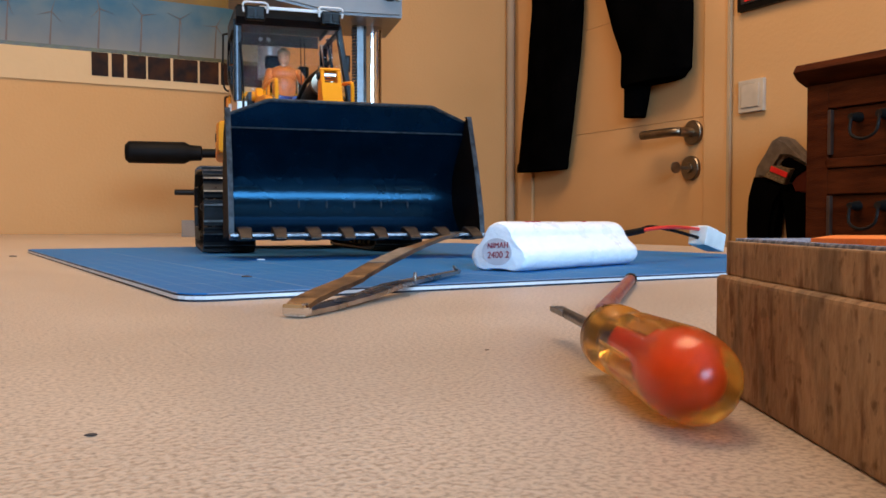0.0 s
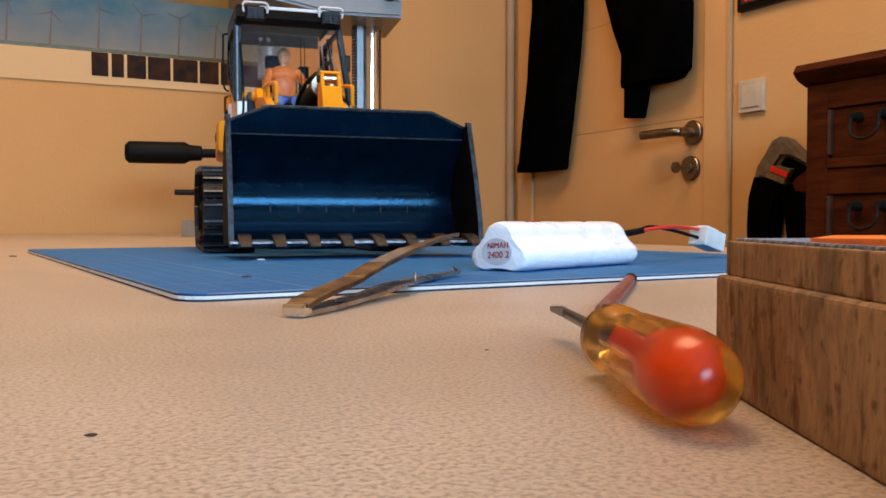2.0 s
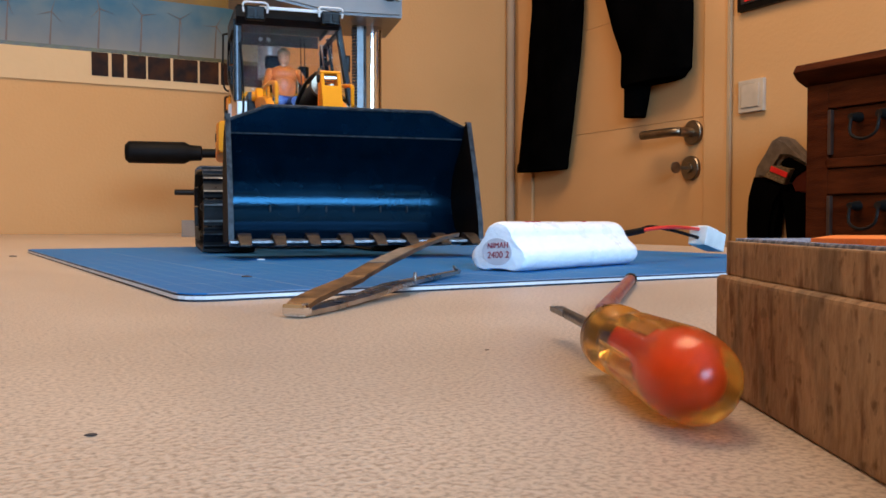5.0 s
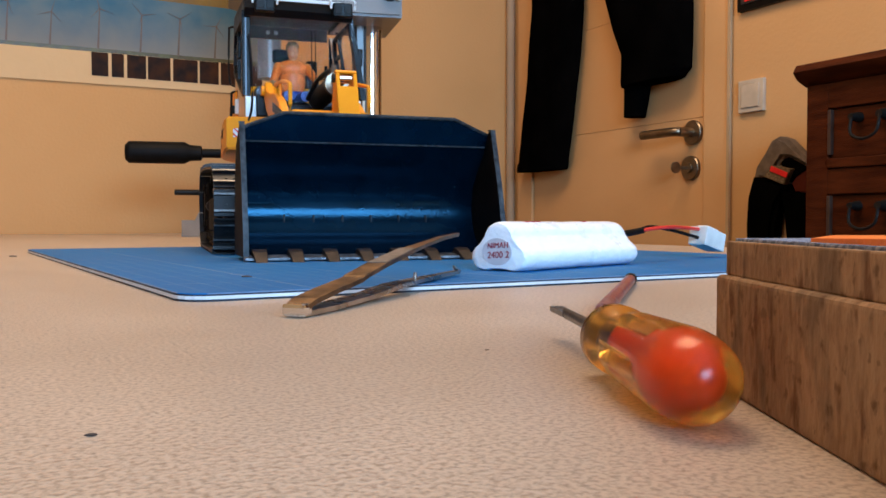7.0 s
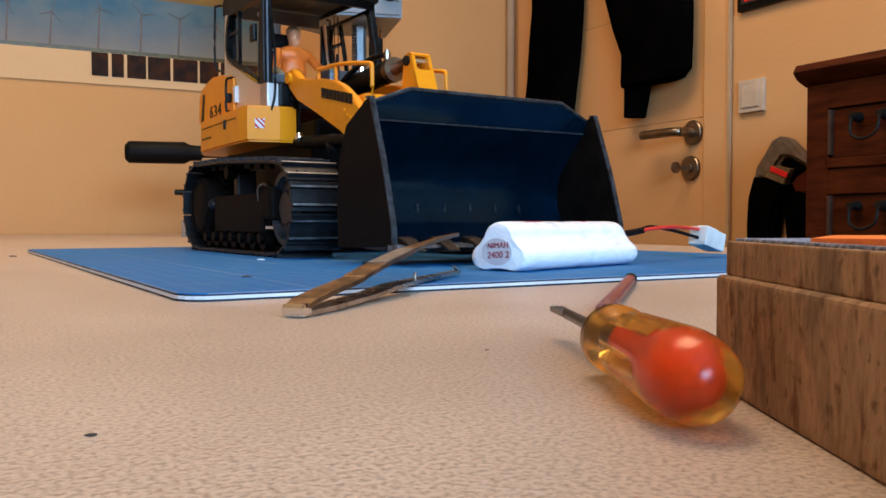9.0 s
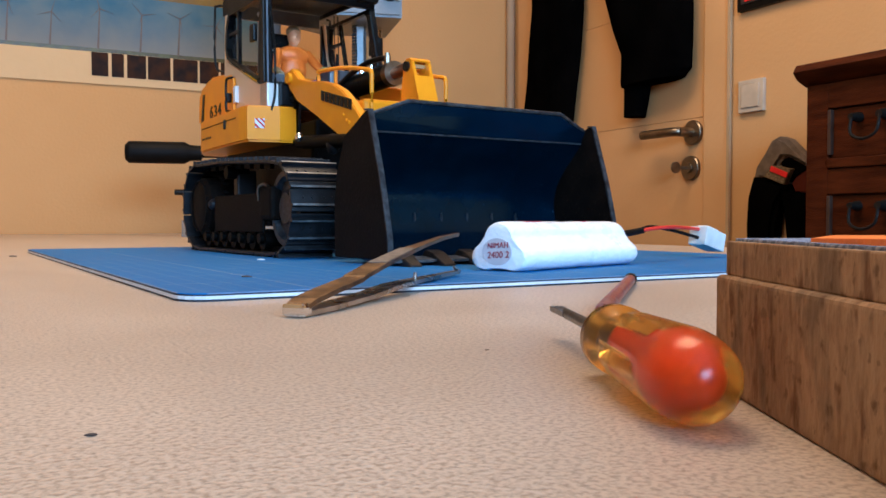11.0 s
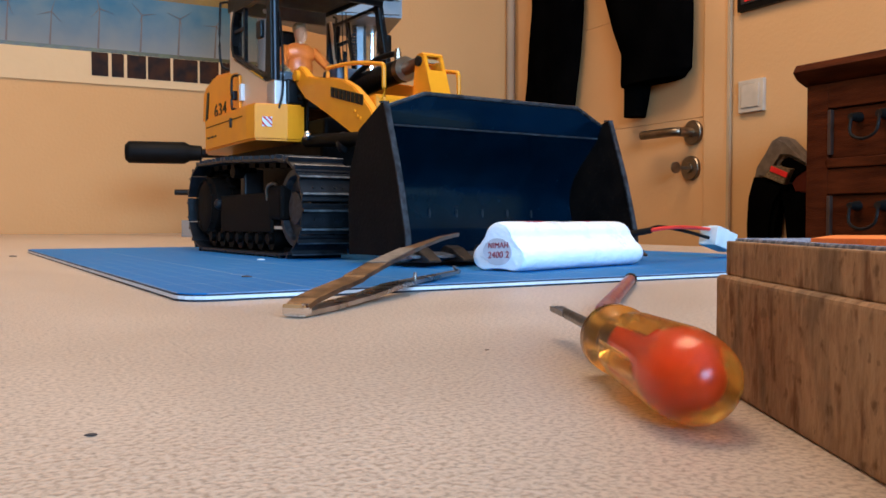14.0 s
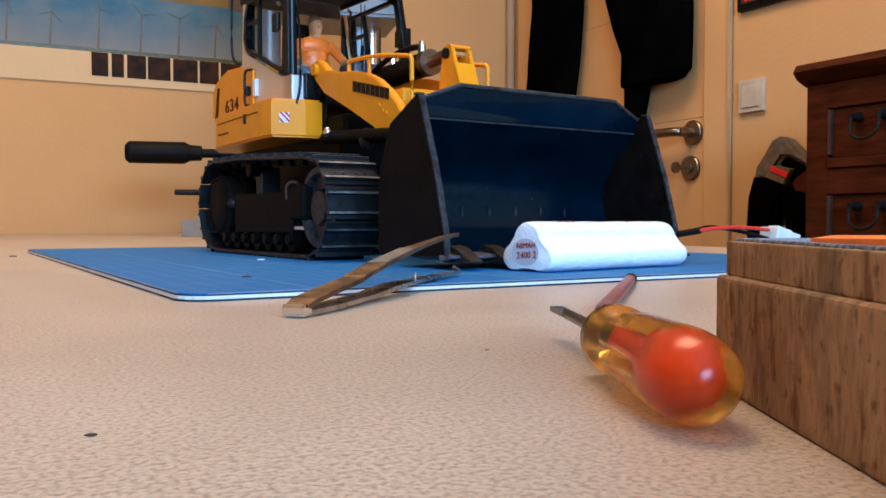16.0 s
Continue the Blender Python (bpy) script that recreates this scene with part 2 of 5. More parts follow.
def thing(name, label, category, m=None, group="", kind=""):
    ob = new(name)
    ob.empty_display_size = 0.02
    if m is not None:
        ob.matrix_basis = m
    return tagged(ob, label, category, group, kind)


def box(x0, x1, y0, y1, z0, z1, bev=0.0, bm=None, seg=2):
    b = bm or bmesh.new()
    r = bmesh.ops.create_cube(b, size=1, matrix=Matrix.LocRotScale(((x0 + x1) / 2, (y0 + y1) / 2, (z0 + z1) / 2), None, (x1 - x0, y1 - y0, z1 - z0)))
    if bev:
        edges = list({e for v in r["verts"] for e in v.link_edges})
        bmesh.ops.bevel(b, geom=edges, offset=bev, segments=seg, affect="EDGES", profile=0.6)
    return b


def prism(points, a, b_, axis="y", bev=0.0, bm=None):
    """A flat outline given as (p, q) pushed from a to b_ along an axis; p, q are x, z for y; y, z for x; x, y for z."""
    b = bm or bmesh.new()

    def place(p, q, s):
        return {"y": (p, s, q), "x": (s, p, q), "z": (p, q, s)}[axis]
    lo = [b.verts.new(place(p, q, a)) for p, q in points]
    hi = [b.verts.new(place(p, q, b_)) for p, q in points]
    n = len(points)
    faces = [b.faces.new(lo), b.faces.new(hi[::-1])]
    for i in range(n):
        faces.append(b.faces.new((lo[i], lo[(i + 1) % n], hi[(i + 1) % n], hi[i])))
    if bev:
        bmesh.ops.recalc_face_normals(b, faces=faces)
        edges = list({e for f_ in faces[:2] for e in f_.edges})
        bmesh.ops.bevel(b, geom=edges, offset=bev, segments=2, affect="EDGES")
    return b


def rod(p, q, r0, r1=None, n=20, bm=None, caps=True):
    b = bm or bmesh.new()
    p, q = Vector(p), Vector(q)
    d = q - p
    m = Matrix.Translation((p + q) / 2) @ d.to_track_quat("Z", "Y").to_matrix().to_4x4()
    bmesh.ops.create_cone(b, cap_ends=caps, segments=n, radius1=r0, radius2=r0 if r1 is None else r1, depth=d.length, matrix=m)
    return b


def ball(c, r, scale=(1, 1, 1), bm=None, n=20, rot=None):
    b = bm or bmesh.new()
    bmesh.ops.create_uvsphere(b, u_segments=n, v_segments=max(8, n // 2), radius=r, matrix=Matrix.Translation(c) @ (rot or Matrix()) @ Matrix.Diagonal((*scale, 1)))
    return b


def tube(points, r, n=10, bm=None, turns=6):
    """A round bar along a smoothed line of points."""
    b = bm or bmesh.new()
    pts = [Vector(p) for p in points]
    fine = []
    for i in range(len(pts) - 1):
        p0, p1, p2, p3 = pts[max(i - 1, 0)], pts[i], pts[i + 1], pts[min(i + 2, len(pts) - 1)]
        for k in range(turns):
            t = k / turns
            fine.append(0.5 * (2 * p1 + (p2 - p0) * t + (2 * p0 - 5 * p1 + 4 * p2 - p3) * t * t + (3 * p1 - p0 - 3 * p2 + p3) * t ** 3))
    fine.append(pts[-1])
    rings = []
    for i, c in enumerate(fine):
        d = (fine[min(i + 1, len(fine) - 1)] - fine[max(i - 1, 0)]).normalized()
        q = d.to_track_quat("Z", "Y")
        rings.append([b.verts.new(c + q @ Vector((r * math.cos(2 * math.pi * k / n), r * math.sin(2 * math.pi * k / n), 0))) for k in range(n)])
    for s, e in zip(rings, rings[1:]):
        for k in range(n):
            b.faces.new((s[k], s[(k + 1) % n], e[(k + 1) % n], e[k]))
    b.faces.new(rings[0][::-1])
    b.faces.new(rings[-1])
    return b


def lathe(profile, n=28, bm=None, m=None):
    """Turned about the z axis from (radius, height) pairs."""
    b = bm or bmesh.new()
    m = m or Matrix()
    rings = [[b.verts.new(m @ Vector((r * math.cos(2 * math.pi * k / n), r * math.sin(2 * math.pi * k / n), z))) for k in range(n)] for r, z in profile]
    for s, e in zip(rings, rings[1:]):
        for k in range(n):
            b.faces.new((s[k], s[(k + 1) % n], e[(k + 1) % n], e[k]))
    b.faces.new(rings[0][::-1])
    b.faces.new(rings[-1])
    return b


def letters(name, text, size, m, material, parent, extrude=0.0002):
    c = bpy.data.curves.new(name, "FONT")
    c.body, c.size, c.extrude, c.offset = text, size, extrude, size * 0.012
    c.materials.append(material)
    ob = new(name, c)
    ob.parent, ob.matrix_basis = parent, m
    return ob


def room_box(name, u0, u1, v0, v1, z0, z1, material, label="", category="", bev=0.0, kind="structure"):
    ob = part(name, box(u0, u1, v0, v1, z0, z1, bev), material, None, "", ROOM)
    return tagged(ob, label, category, "", kind)


# ---- room ----
room_box("floor", U0 - 0.1, U1 + 0.1, V0 - 0.1, V1 + 0.1, FLOOR_Z - 0.1, FLOOR_Z, M_FLOORING, "brown wooden floor boards below the bench", "floor")
room_box("ceiling", U0 - 0.1, U1 + 0.1, V0 - 0.1, V1 + 0.1, CEIL_Z, CEIL_Z + 0.1, M_CEIL, "plain white painted ceiling of the workshop", "ceiling")
room_box("wall_north", U0, U1, V1, V1 + 0.1, FLOOR_Z, CEIL_Z, M_WALL, "cream painted wall behind the bench", "wall")
room_box("wall_west", U0 - 0.1, U0, V0, V1 + 0.1, FLOOR_Z, CEIL_Z, M_WALL, "plain cream painted side wall", "wall")
DOOR_V0, DOOR_V1, DOOR_TOP = 1.284, 2.0, 1.17
east = bmesh.new()
box(U1, U1 + 0.1, V0, DOOR_V0, FLOOR_Z, CEIL_Z, 0, east)
box(U1, U1 + 0.1, DOOR_V1, V1 + 0.1, FLOOR_Z, CEIL_Z, 0, east)
box(U1, U1 + 0.1, DOOR_V0, DOOR_V1, DOOR_TOP, CEIL_Z, 0, east)
tagged(part("wall_east", east, M_WALL, None, "", ROOM), "cream painted wall with the door in it", "wall", "", "structure")
south = bmesh.new()
box(U0, WIN_U - WIN_W / 2, V0 - 0.1, V0, FLOOR_Z, CEIL_Z, 0, south)
box(WIN_U + WIN_W / 2, U1, V0 - 0.1, V0, FLOOR_Z, CEIL_Z, 0, south)
box(WIN_U - WIN_W / 2, WIN_U + WIN_W / 2, V0 - 0.1, V0, FLOOR_Z, WIN_Z - WIN_H / 2, 0, south)
box(WIN_U - WIN_W / 2, WIN_U + WIN_W / 2, V0 - 0.1, V0, WIN_Z + WIN_H / 2, CEIL_Z, 0, south)
tagged(part("wall_south", south, M_WALL, None, "", ROOM), "cream painted wall with a window opening", "wall", "", "structure")


def build_door():
    d = thing("door_1", "cream lacquered flush door with fine grooves, closed", "door", ROOM, kind="structure")
    leaf = bmesh.new()
    edges = [FLOOR_Z + 0.01, -0.42, 0.245, 0.50, 0.80, DOOR_TOP - 0.005]
    for z0, z1 in zip(edges, edges[1:]):
        box(U1 - 0.001, U1 + 0.045, DOOR_V0 + 0.045, DOOR_V1 - 0.045, z0 + 0.0004, z1 - 0.0004, 0.0006, leaf)
    part("leaf", leaf, M_DOOR, d)
    part("frame", box(U1 - 0.008, U1 + 0.09, DOOR_V0 - 0.025, DOOR_V0 + 0.042, FLOOR_Z, DOOR_TOP + 0.05, 0.003), M_TRIM, d)
    part("frame", box(U1 - 0.008, U1 + 0.09, DOOR_V1 - 0.042, DOOR_V1 + 0.03, FLOOR_Z, DOOR_TOP + 0.05, 0.003), M_TRIM, d)
    part("frame", box(U1 - 0.008, U1 + 0.09, DOOR_V0 + 0.042, DOOR_V1 - 0.042, DOOR_TOP, DOOR_TOP + 0.05, 0.003), M_TRIM, d)
    part("seal", box(U1 + 0.001, U1 + 0.02, DOOR_V0 + 0.0422, DOOR_V0 + 0.0449, FLOOR_Z + 0.01, DOOR_TOP), M_GROOVE, d)
    part("seal", box(U1 - 0.012, U1 - 0.006, DOOR_V0 - 0.033, DOOR_V0 - 0.026, FLOOR_Z, DOOR_TOP + 0.05), M_GROOVE, d)
    hv, hz, kz = 1.358, 0.2145, 0.1405
    x = U1 - 0.001
    h = part("door_handle", lathe([(0.026, 0), (0.026, 0.006), (0.024, 0.008), (0.010, 0.009), (0.010, 0.045)], 28, None, pose(x, hv, hz, 0, -90, 0)), M_STEEL, d, "brushed steel lever handle", smooth=True)
    part("lever", tube([(x - 0.042, hv, hz), (x - 0.050, hv + 0.008, hz), (x - 0.052, hv + 0.03, hz), (x - 0.052, hv + 0.102, hz)], 0.0095, 14), M_STEEL, h, smooth=True)
    k = part("key_rose", lathe([(0.026, 0), (0.026, 0.006), (0.024, 0.008), (0.011, 0.0085), (0.010, 0.0125)], 28, None, pose(x, hv + 0.006, kz, 0, -90, 0)), M_STEEL, d, "round steel keyhole rose", smooth=True)
    kb = box(x - 0.045, x - 0.012, hv + 0.0045, hv + 0.0075, kz - 0.003, kz + 0.003, 0.0005)
    rod((x - 0.045, hv + 0.004, kz), (x - 0.045, hv + 0.008, kz), 0.012, None, 18, kb)
    part("key", kb, M_STEEL, k)


build_door()
# grey conduit in the corner
M_CONDUIT = mat("grey_brown_plastic", (0.40, 0.285, 0.18), (0.34, 0.24, 0.15), 0.6, scale=10, spec=0.15)
tagged(part("conduit", rod((U1 - 0.018, V1 - 0.02, FLOOR_Z), (U1 - 0.018, V1 - 0.02, CEIL_Z), 0.012), M_CONDUIT, None, "", ROOM, True), "grey-brown cable conduit running up the room corner", "conduit", "", "structure")


def build_window():
    w = thing("window_1", "white framed window that lets in daylight", "window", ROOM, kind="structure")
    u0, u1, z0, z1 = WIN_U - WIN_W / 2, WIN_U + WIN_W / 2, WIN_Z - WIN_H / 2, WIN_Z + WIN_H / 2
    for a in ((u0, u0 + 0.05, z0, z1), (u1 - 0.05, u1, z0, z1), (u0 + 0.05, u1 - 0.05, z0, z0 + 0.05), (u0 + 0.05, u1 - 0.05, z1 - 0.05, z1)):
        part("window_frame", box(a[0], a[1], V0 - 0.09, V0 - 0.04, a[2], a[3], 0.003), M_WHITEP, w)


build_window()


M_SWITCH = mat("cream_plastic", (0.58, 0.47, 0.34), rough=0.5, scale=30)


def build_switch():
    s = thing("light_switch", "white plastic rocker light switch on the wall", "light switch", ROOM)
    v0, v1, z0, z1 = 1.170, 1.232, 0.240, 0.303
    part("plate", box(U1 - 0.009, U1, v0, v1, z0, z1, 0.002), M_SWITCH, s)
    part("rocker", box(U1 - 0.0115, U1 - 0.009, v0 + 0.009, v1 - 0.009, z0 + 0.009, z1 - 0.009, 0.002), M_SWITCH, s)


build_switch()


# ---- bench ----
def build_bench():
    b = thing("workbench", "large workbench with a beige speckled laminate top", "workbench", ROOM)
    part("worktop", box(-1.5, 0.7075, -0.75, V1 - 0.003, -0.03, 0.0, 0.002), M_TABLE, b)
    for u, v in ((-1.4, -0.65), (0.6, -0.65), (-1.4, 1.95), (0.6, 1.95)):
        part("leg", box(u - 0.035, u + 0.035, v - 0.035, v + 0.035, FLOOR_Z, -0.03, 0.003), M_GREYMETAL, b)


build_bench()
MAT_T = 0.003


def build_mat():
    m = thing("cutting_mat", "blue self-healing cutting mat with printed grid on the bench", "cutting mat", ROOM @ pose(0.0590, 0.3008, 0, 0, 0, 2.75))
    u0, u1, v0, v1 = 0.0, 0.452, 0.0, 0.555

    def outline(g):
        pts, r = [], 0.012
        for cu, cv, a0 in ((u1 - r, v1 - r, 0), (u0 + r, v1 - r, 90), (u0 + r, v0 + r, 180), (u1 - r, v0 + r, 270)):
            for k in range(6):
                a = radians(a0 + 18 * k)
                pts.append((cu + (r - g) * math.cos(a), cv + (r - g) * math.sin(a)))
        return pts
    part("bottom_layer", prism(outline(0.0004), 0.0, 0.0008, "z"), M_DARKLAYER, m, "dark bottom layer")
    part("core_layer", prism(outline(0.0), 0.0008, 0.0020, "z"), M_CORE, m, "white core showing along the edge")
    part("upper_layer", prism(outline(0.0003), 0.0020, 0.0026, "z"), M_DARKLAYER, m, "dark upper layer")
    part("top_layer", prism(outline(0.0001), 0.0026, MAT_T, "z"), M_MAT, m)


build_mat()


def build_banner():
    """A printed banner: sky with wind turbines, a dark landscape strip, plain dark bars for its lettering."""
    b = thing("wall_banner", "long printed banner of wind turbines under blue sky", "banner", ROOM)
    y = V1 - 0.004
    wave = bmesh.new()
    box(-0.9, 0.62, y - 0.0, y + 0.003, 0.3345, 0.405, 0, wave)
    part("paper", wave, mat("banner_paper", (0.66, 0.455, 0.235), (0.62, 0.42, 0.21), 0.6, scale=6, fine=60, bump=0.02, spec=0.15), b)
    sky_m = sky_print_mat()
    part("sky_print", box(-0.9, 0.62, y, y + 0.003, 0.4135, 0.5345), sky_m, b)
    part("land_print", box(-0.9, 0.62, y, y + 0.003, 0.405, 0.4135), mat("printed_land", (0.10, 0.11, 0.035), (0.06, 0.045, 0.015), 0.4, scale=60, fine=200), b)
    part("top_print", box(-0.9, 0.62, y, y + 0.003, 0.5345, 0.60), mat("printed_field", (0.20, 0.13, 0.015), (0.15, 0.09, 0.012), 0.4, scale=20, fine=60), b)
    dark = mat("printed_letter", (0.060, 0.022, 0.007), (0.008, 0.007, 0.008), 0.6, spec=0.1, scale=28)
    # plain blocks where the lettering stands
    for u0, u1 in ((0.214, 0.249), (0.256, 0.282), (0.289, 0.330), (0.334, 0.384), (0.390, 0.446), (0.4505, 0.495), (0.500, 0.548), (0.553, 0.60)):
        part("letter_block", box(u0, u1, y - 0.001, y, 0.3525, 0.4045), dark, b)
    pole = mat("printed_turbine", (0.12, 0.085, 0.06), rough=0.5)
    for u, s in ((-0.16, 0.9), (0.045, 1.0), (0.13, 0.85), (0.228, 1.05), (0.318, 1.0), (0.402, 1.0), (0.486, 0.9), (-0.3, 1.0)):
        t = prism([(u - 0.0022, 0.412), (u + 0.0022, 0.412), (u + 0.0052, 0.412 + 0.085 * s), (u + 0.0034, 0.412 + 0.085 * s)], y - 0.0008, y, "y")
        hub = (u + 0.0043, 0.412 + 0.085 * s)
        for a in (35, 160, 275):
            a = radians(a + 300 * u)
            c, s_ = math.cos(a), math.sin(a)
            prism([(hub[0] - s_ * 0.0011, hub[1] + c * 0.0011), (hub[0] + s_ * 0.0011, hub[1] - c * 0.0011), (hub[0] + c * 0.032, hub[1] + s_ * 0.032)], y - 0.0012, y - 0.0002, "y", 0, t)
        part("turbine_print", t, pole, b)


build_banner()


# ---- drill press behind the machine ----
M_RACK = mat("machined_grey_steel", (0.22, 0.25, 0.27), (0.15, 0.17, 0.18), 0.4, 0.6, scale=40, fine=300, bump=0.02)


def build_press():
    X, Y = -0.157, 1.72
    d = thing("drill_press", "bench drill press with a bright steel column on the bench", "drill press", pose(X, Y, 0, 0, 0, 14))
    part("base", prism([(-0.345, 0), (0.12, 0), (0.12, 0.030), (0.10, 0.045), (-0.315, 0.045), (-0.322, 0.030), (-0.345, 0.030)], -0.10, 0.12, "y", 0.002), M_CASTIRON, d)
    part("column", rod((0.0150, 0, 0.045), (0.0150, 0, 0.62), 0.0200, None, 40), M_CHROME, d, "polished steel column", smooth=True)
    r = bmesh.new()
    for i in range(64):
        box(-0.0250, -0.0165, -0.016, -0.004, 0.12 + i * 0.0062, 0.12 + i * 0.0062 + 0.0034, 0, r)
    part("rack", r, M_IRON, d, "toothed steel rack")
    part("rack_plate", box(-0.0168, -0.0030, -0.018, 0.004, 0.10, 0.53, 0.001), M_RACK, d, "grey machined rack plate")
    part("head", prism([(-0.26, 0.455), (-0.21, 0.438), (-0.075, 0.412), (0.058, 0.412), (0.058, 0.62), (-0.26, 0.62)], -0.10, 0.09, "y", 0.005), M_GREYMETAL, d, "grey painted head")
    part("knob", lathe([(0.020, 0), (0.020, 0.014), (0.016, 0.018)], 24, None, pose(0.034, -0.1, 0.462, 90, 0, 0)), M_BLACKPLASTIC, d, smooth=True)
    part("bolt", lathe([(0.006, 0), (0.006, 0.005)], 6, None, pose(0.049, -0.1, 0.447, 90, 0, 0)), M_STEEL, d)
    part("quill", rod((-0.185, -0.02, 0.30), (-0.185, -0.02, 0.45), 0.022, None, 24), M_GREYMETAL, d, smooth=True)
    part("work_table", box(-0.22, 0.10, -0.12, 0.10, 0.13, 0.15, 0.003), M_CASTIRON, d)
    part("table_bracket", rod((0, 0, 0.09), (0, 0, 0.15), 0.036, None, 24), M_CASTIRON, d, smooth=True)
    crank = part("crank", rod((-0.36, -0.02, 0.156), (-0.10, -0.02, 0.156), 0.0085), M_BLACKPLASTIC, d, smooth=True)
    part("crank_block", box(-0.235, -0.15, -0.045, 0.005, 0.135, 0.19, 0.004), M_CASTIRON, d)
    part("grip", lathe([(0.014, 0), (0.0200, 0.006), (0.0205, 0.010), (0.0205, 0.105), (0.015, 0.114), (0.014, 0.135), (0.009, 0.137)], 12, None, pose(-0.447, -0.02, 0.156, 0, 90, 0)), M_BLACKPLASTIC, crank, "black moulded hand grip", smooth=True)
    part("clamp_pin", rod((-0.362, 0.0, 0.083), (-0.25, 0.0, 0.083), 0.0055), M_IRON, d, smooth=True)
    part("clamp_block", box(-0.285, -0.20, -0.03, 0.03, 0.045, 0.10, 0.003), M_CASTIRON, d)


build_press()


# ---- clothes on the door ----
def cloth(name, rows, label, category, u, thick=0.05):
    """Hanging cloth from cross-sections: height, v from, v to; folded by soft waves."""
    b = bmesh.new()
    rings, n = [], 26
    fine = []
    for (z0, a0, b0), (z1, a1, b1) in zip(rows, rows[1:]):
        for k in range(6):
            t = k / 6
            fine.append((z0 + (z1 - z0) * t, a0 + (a1 - a0) * t, b0 + (b1 - b0) * t))
    fine.append(rows[-1])
    for z, v0, v1 in fine:
        ring = []
        for k in range(n):
            a = 2 * math.pi * k / n
            w = noise.noise((math.cos(a) * 1.7 + z * 2, math.sin(a) * 1.7, z * 5)) * 0.25 + 1
            ring.append(b.verts.new((u - thick * 0.5 - 0.5 * thick * w * math.sin(a), (v0 + v1) / 2 + (v1 - v0) / 2 * math.cos(a) * (0.97 + 0.04 * (w - 1)), z)))
        rings.append(ring)
    for s, e in zip(rings, rings[1:]):
        for k in range(n):
            b.faces.new((s[k], s[(k + 1) % n], e[(k + 1) % n], e[k]))
    b.faces.new(rings[0])
    b.faces.new(rings[-1][::-1])
    return tagged(part(name, b, M_CLOTH, None, "", ROOM, True), label, category)


cloth("trousers", [(0.95, 1.723, 1.933), (0.575, 1.698, 1.918), (0.40, 1.718, 1.938), (0.28, 1.738, 1.968), (0.20, 1.758, 1.978), (0.165, 1.768, 1.981)], "black trousers hanging from the door", "trousers", U1 - 0.002, 0.06)
hem = cloth("hem", [(0.182, 1.760, 1.983), (0.166, 1.764, 1.986), (0.160, 1.768, 1.984)], "stitched black hem", "hem", U1 - 0.0015, 0.062)
hem.parent, hem.matrix_basis = bpy.data.objects["trousers"], Matrix()
del hem["category"]
jk = [(0.95, 1.336, 1.576), (0.60, 1.336, 1.621), (0.555, 1.331, 1.614), (0.46, 1.328, 1.576), (0.40, 1.328, 1.546), (0.345, 1.329, 1.551), (0.33, 1.348, 1.548)]
jacket = cloth("jacket", jk, "black jacket hanging from the door", "jacket", U1 - 0.002, 0.07)
sleeve = cloth("sleeve", [(0.345, 1.464, 1.549), (0.30, 1.476, 1.544), (0.262, 1.491, 1.538)], "loose black sleeve end below the jacket", "sleeve", U1 - 0.002, 0.05)
sleeve.parent, sleeve.matrix_basis = jacket, Matrix()
del sleeve["category"]


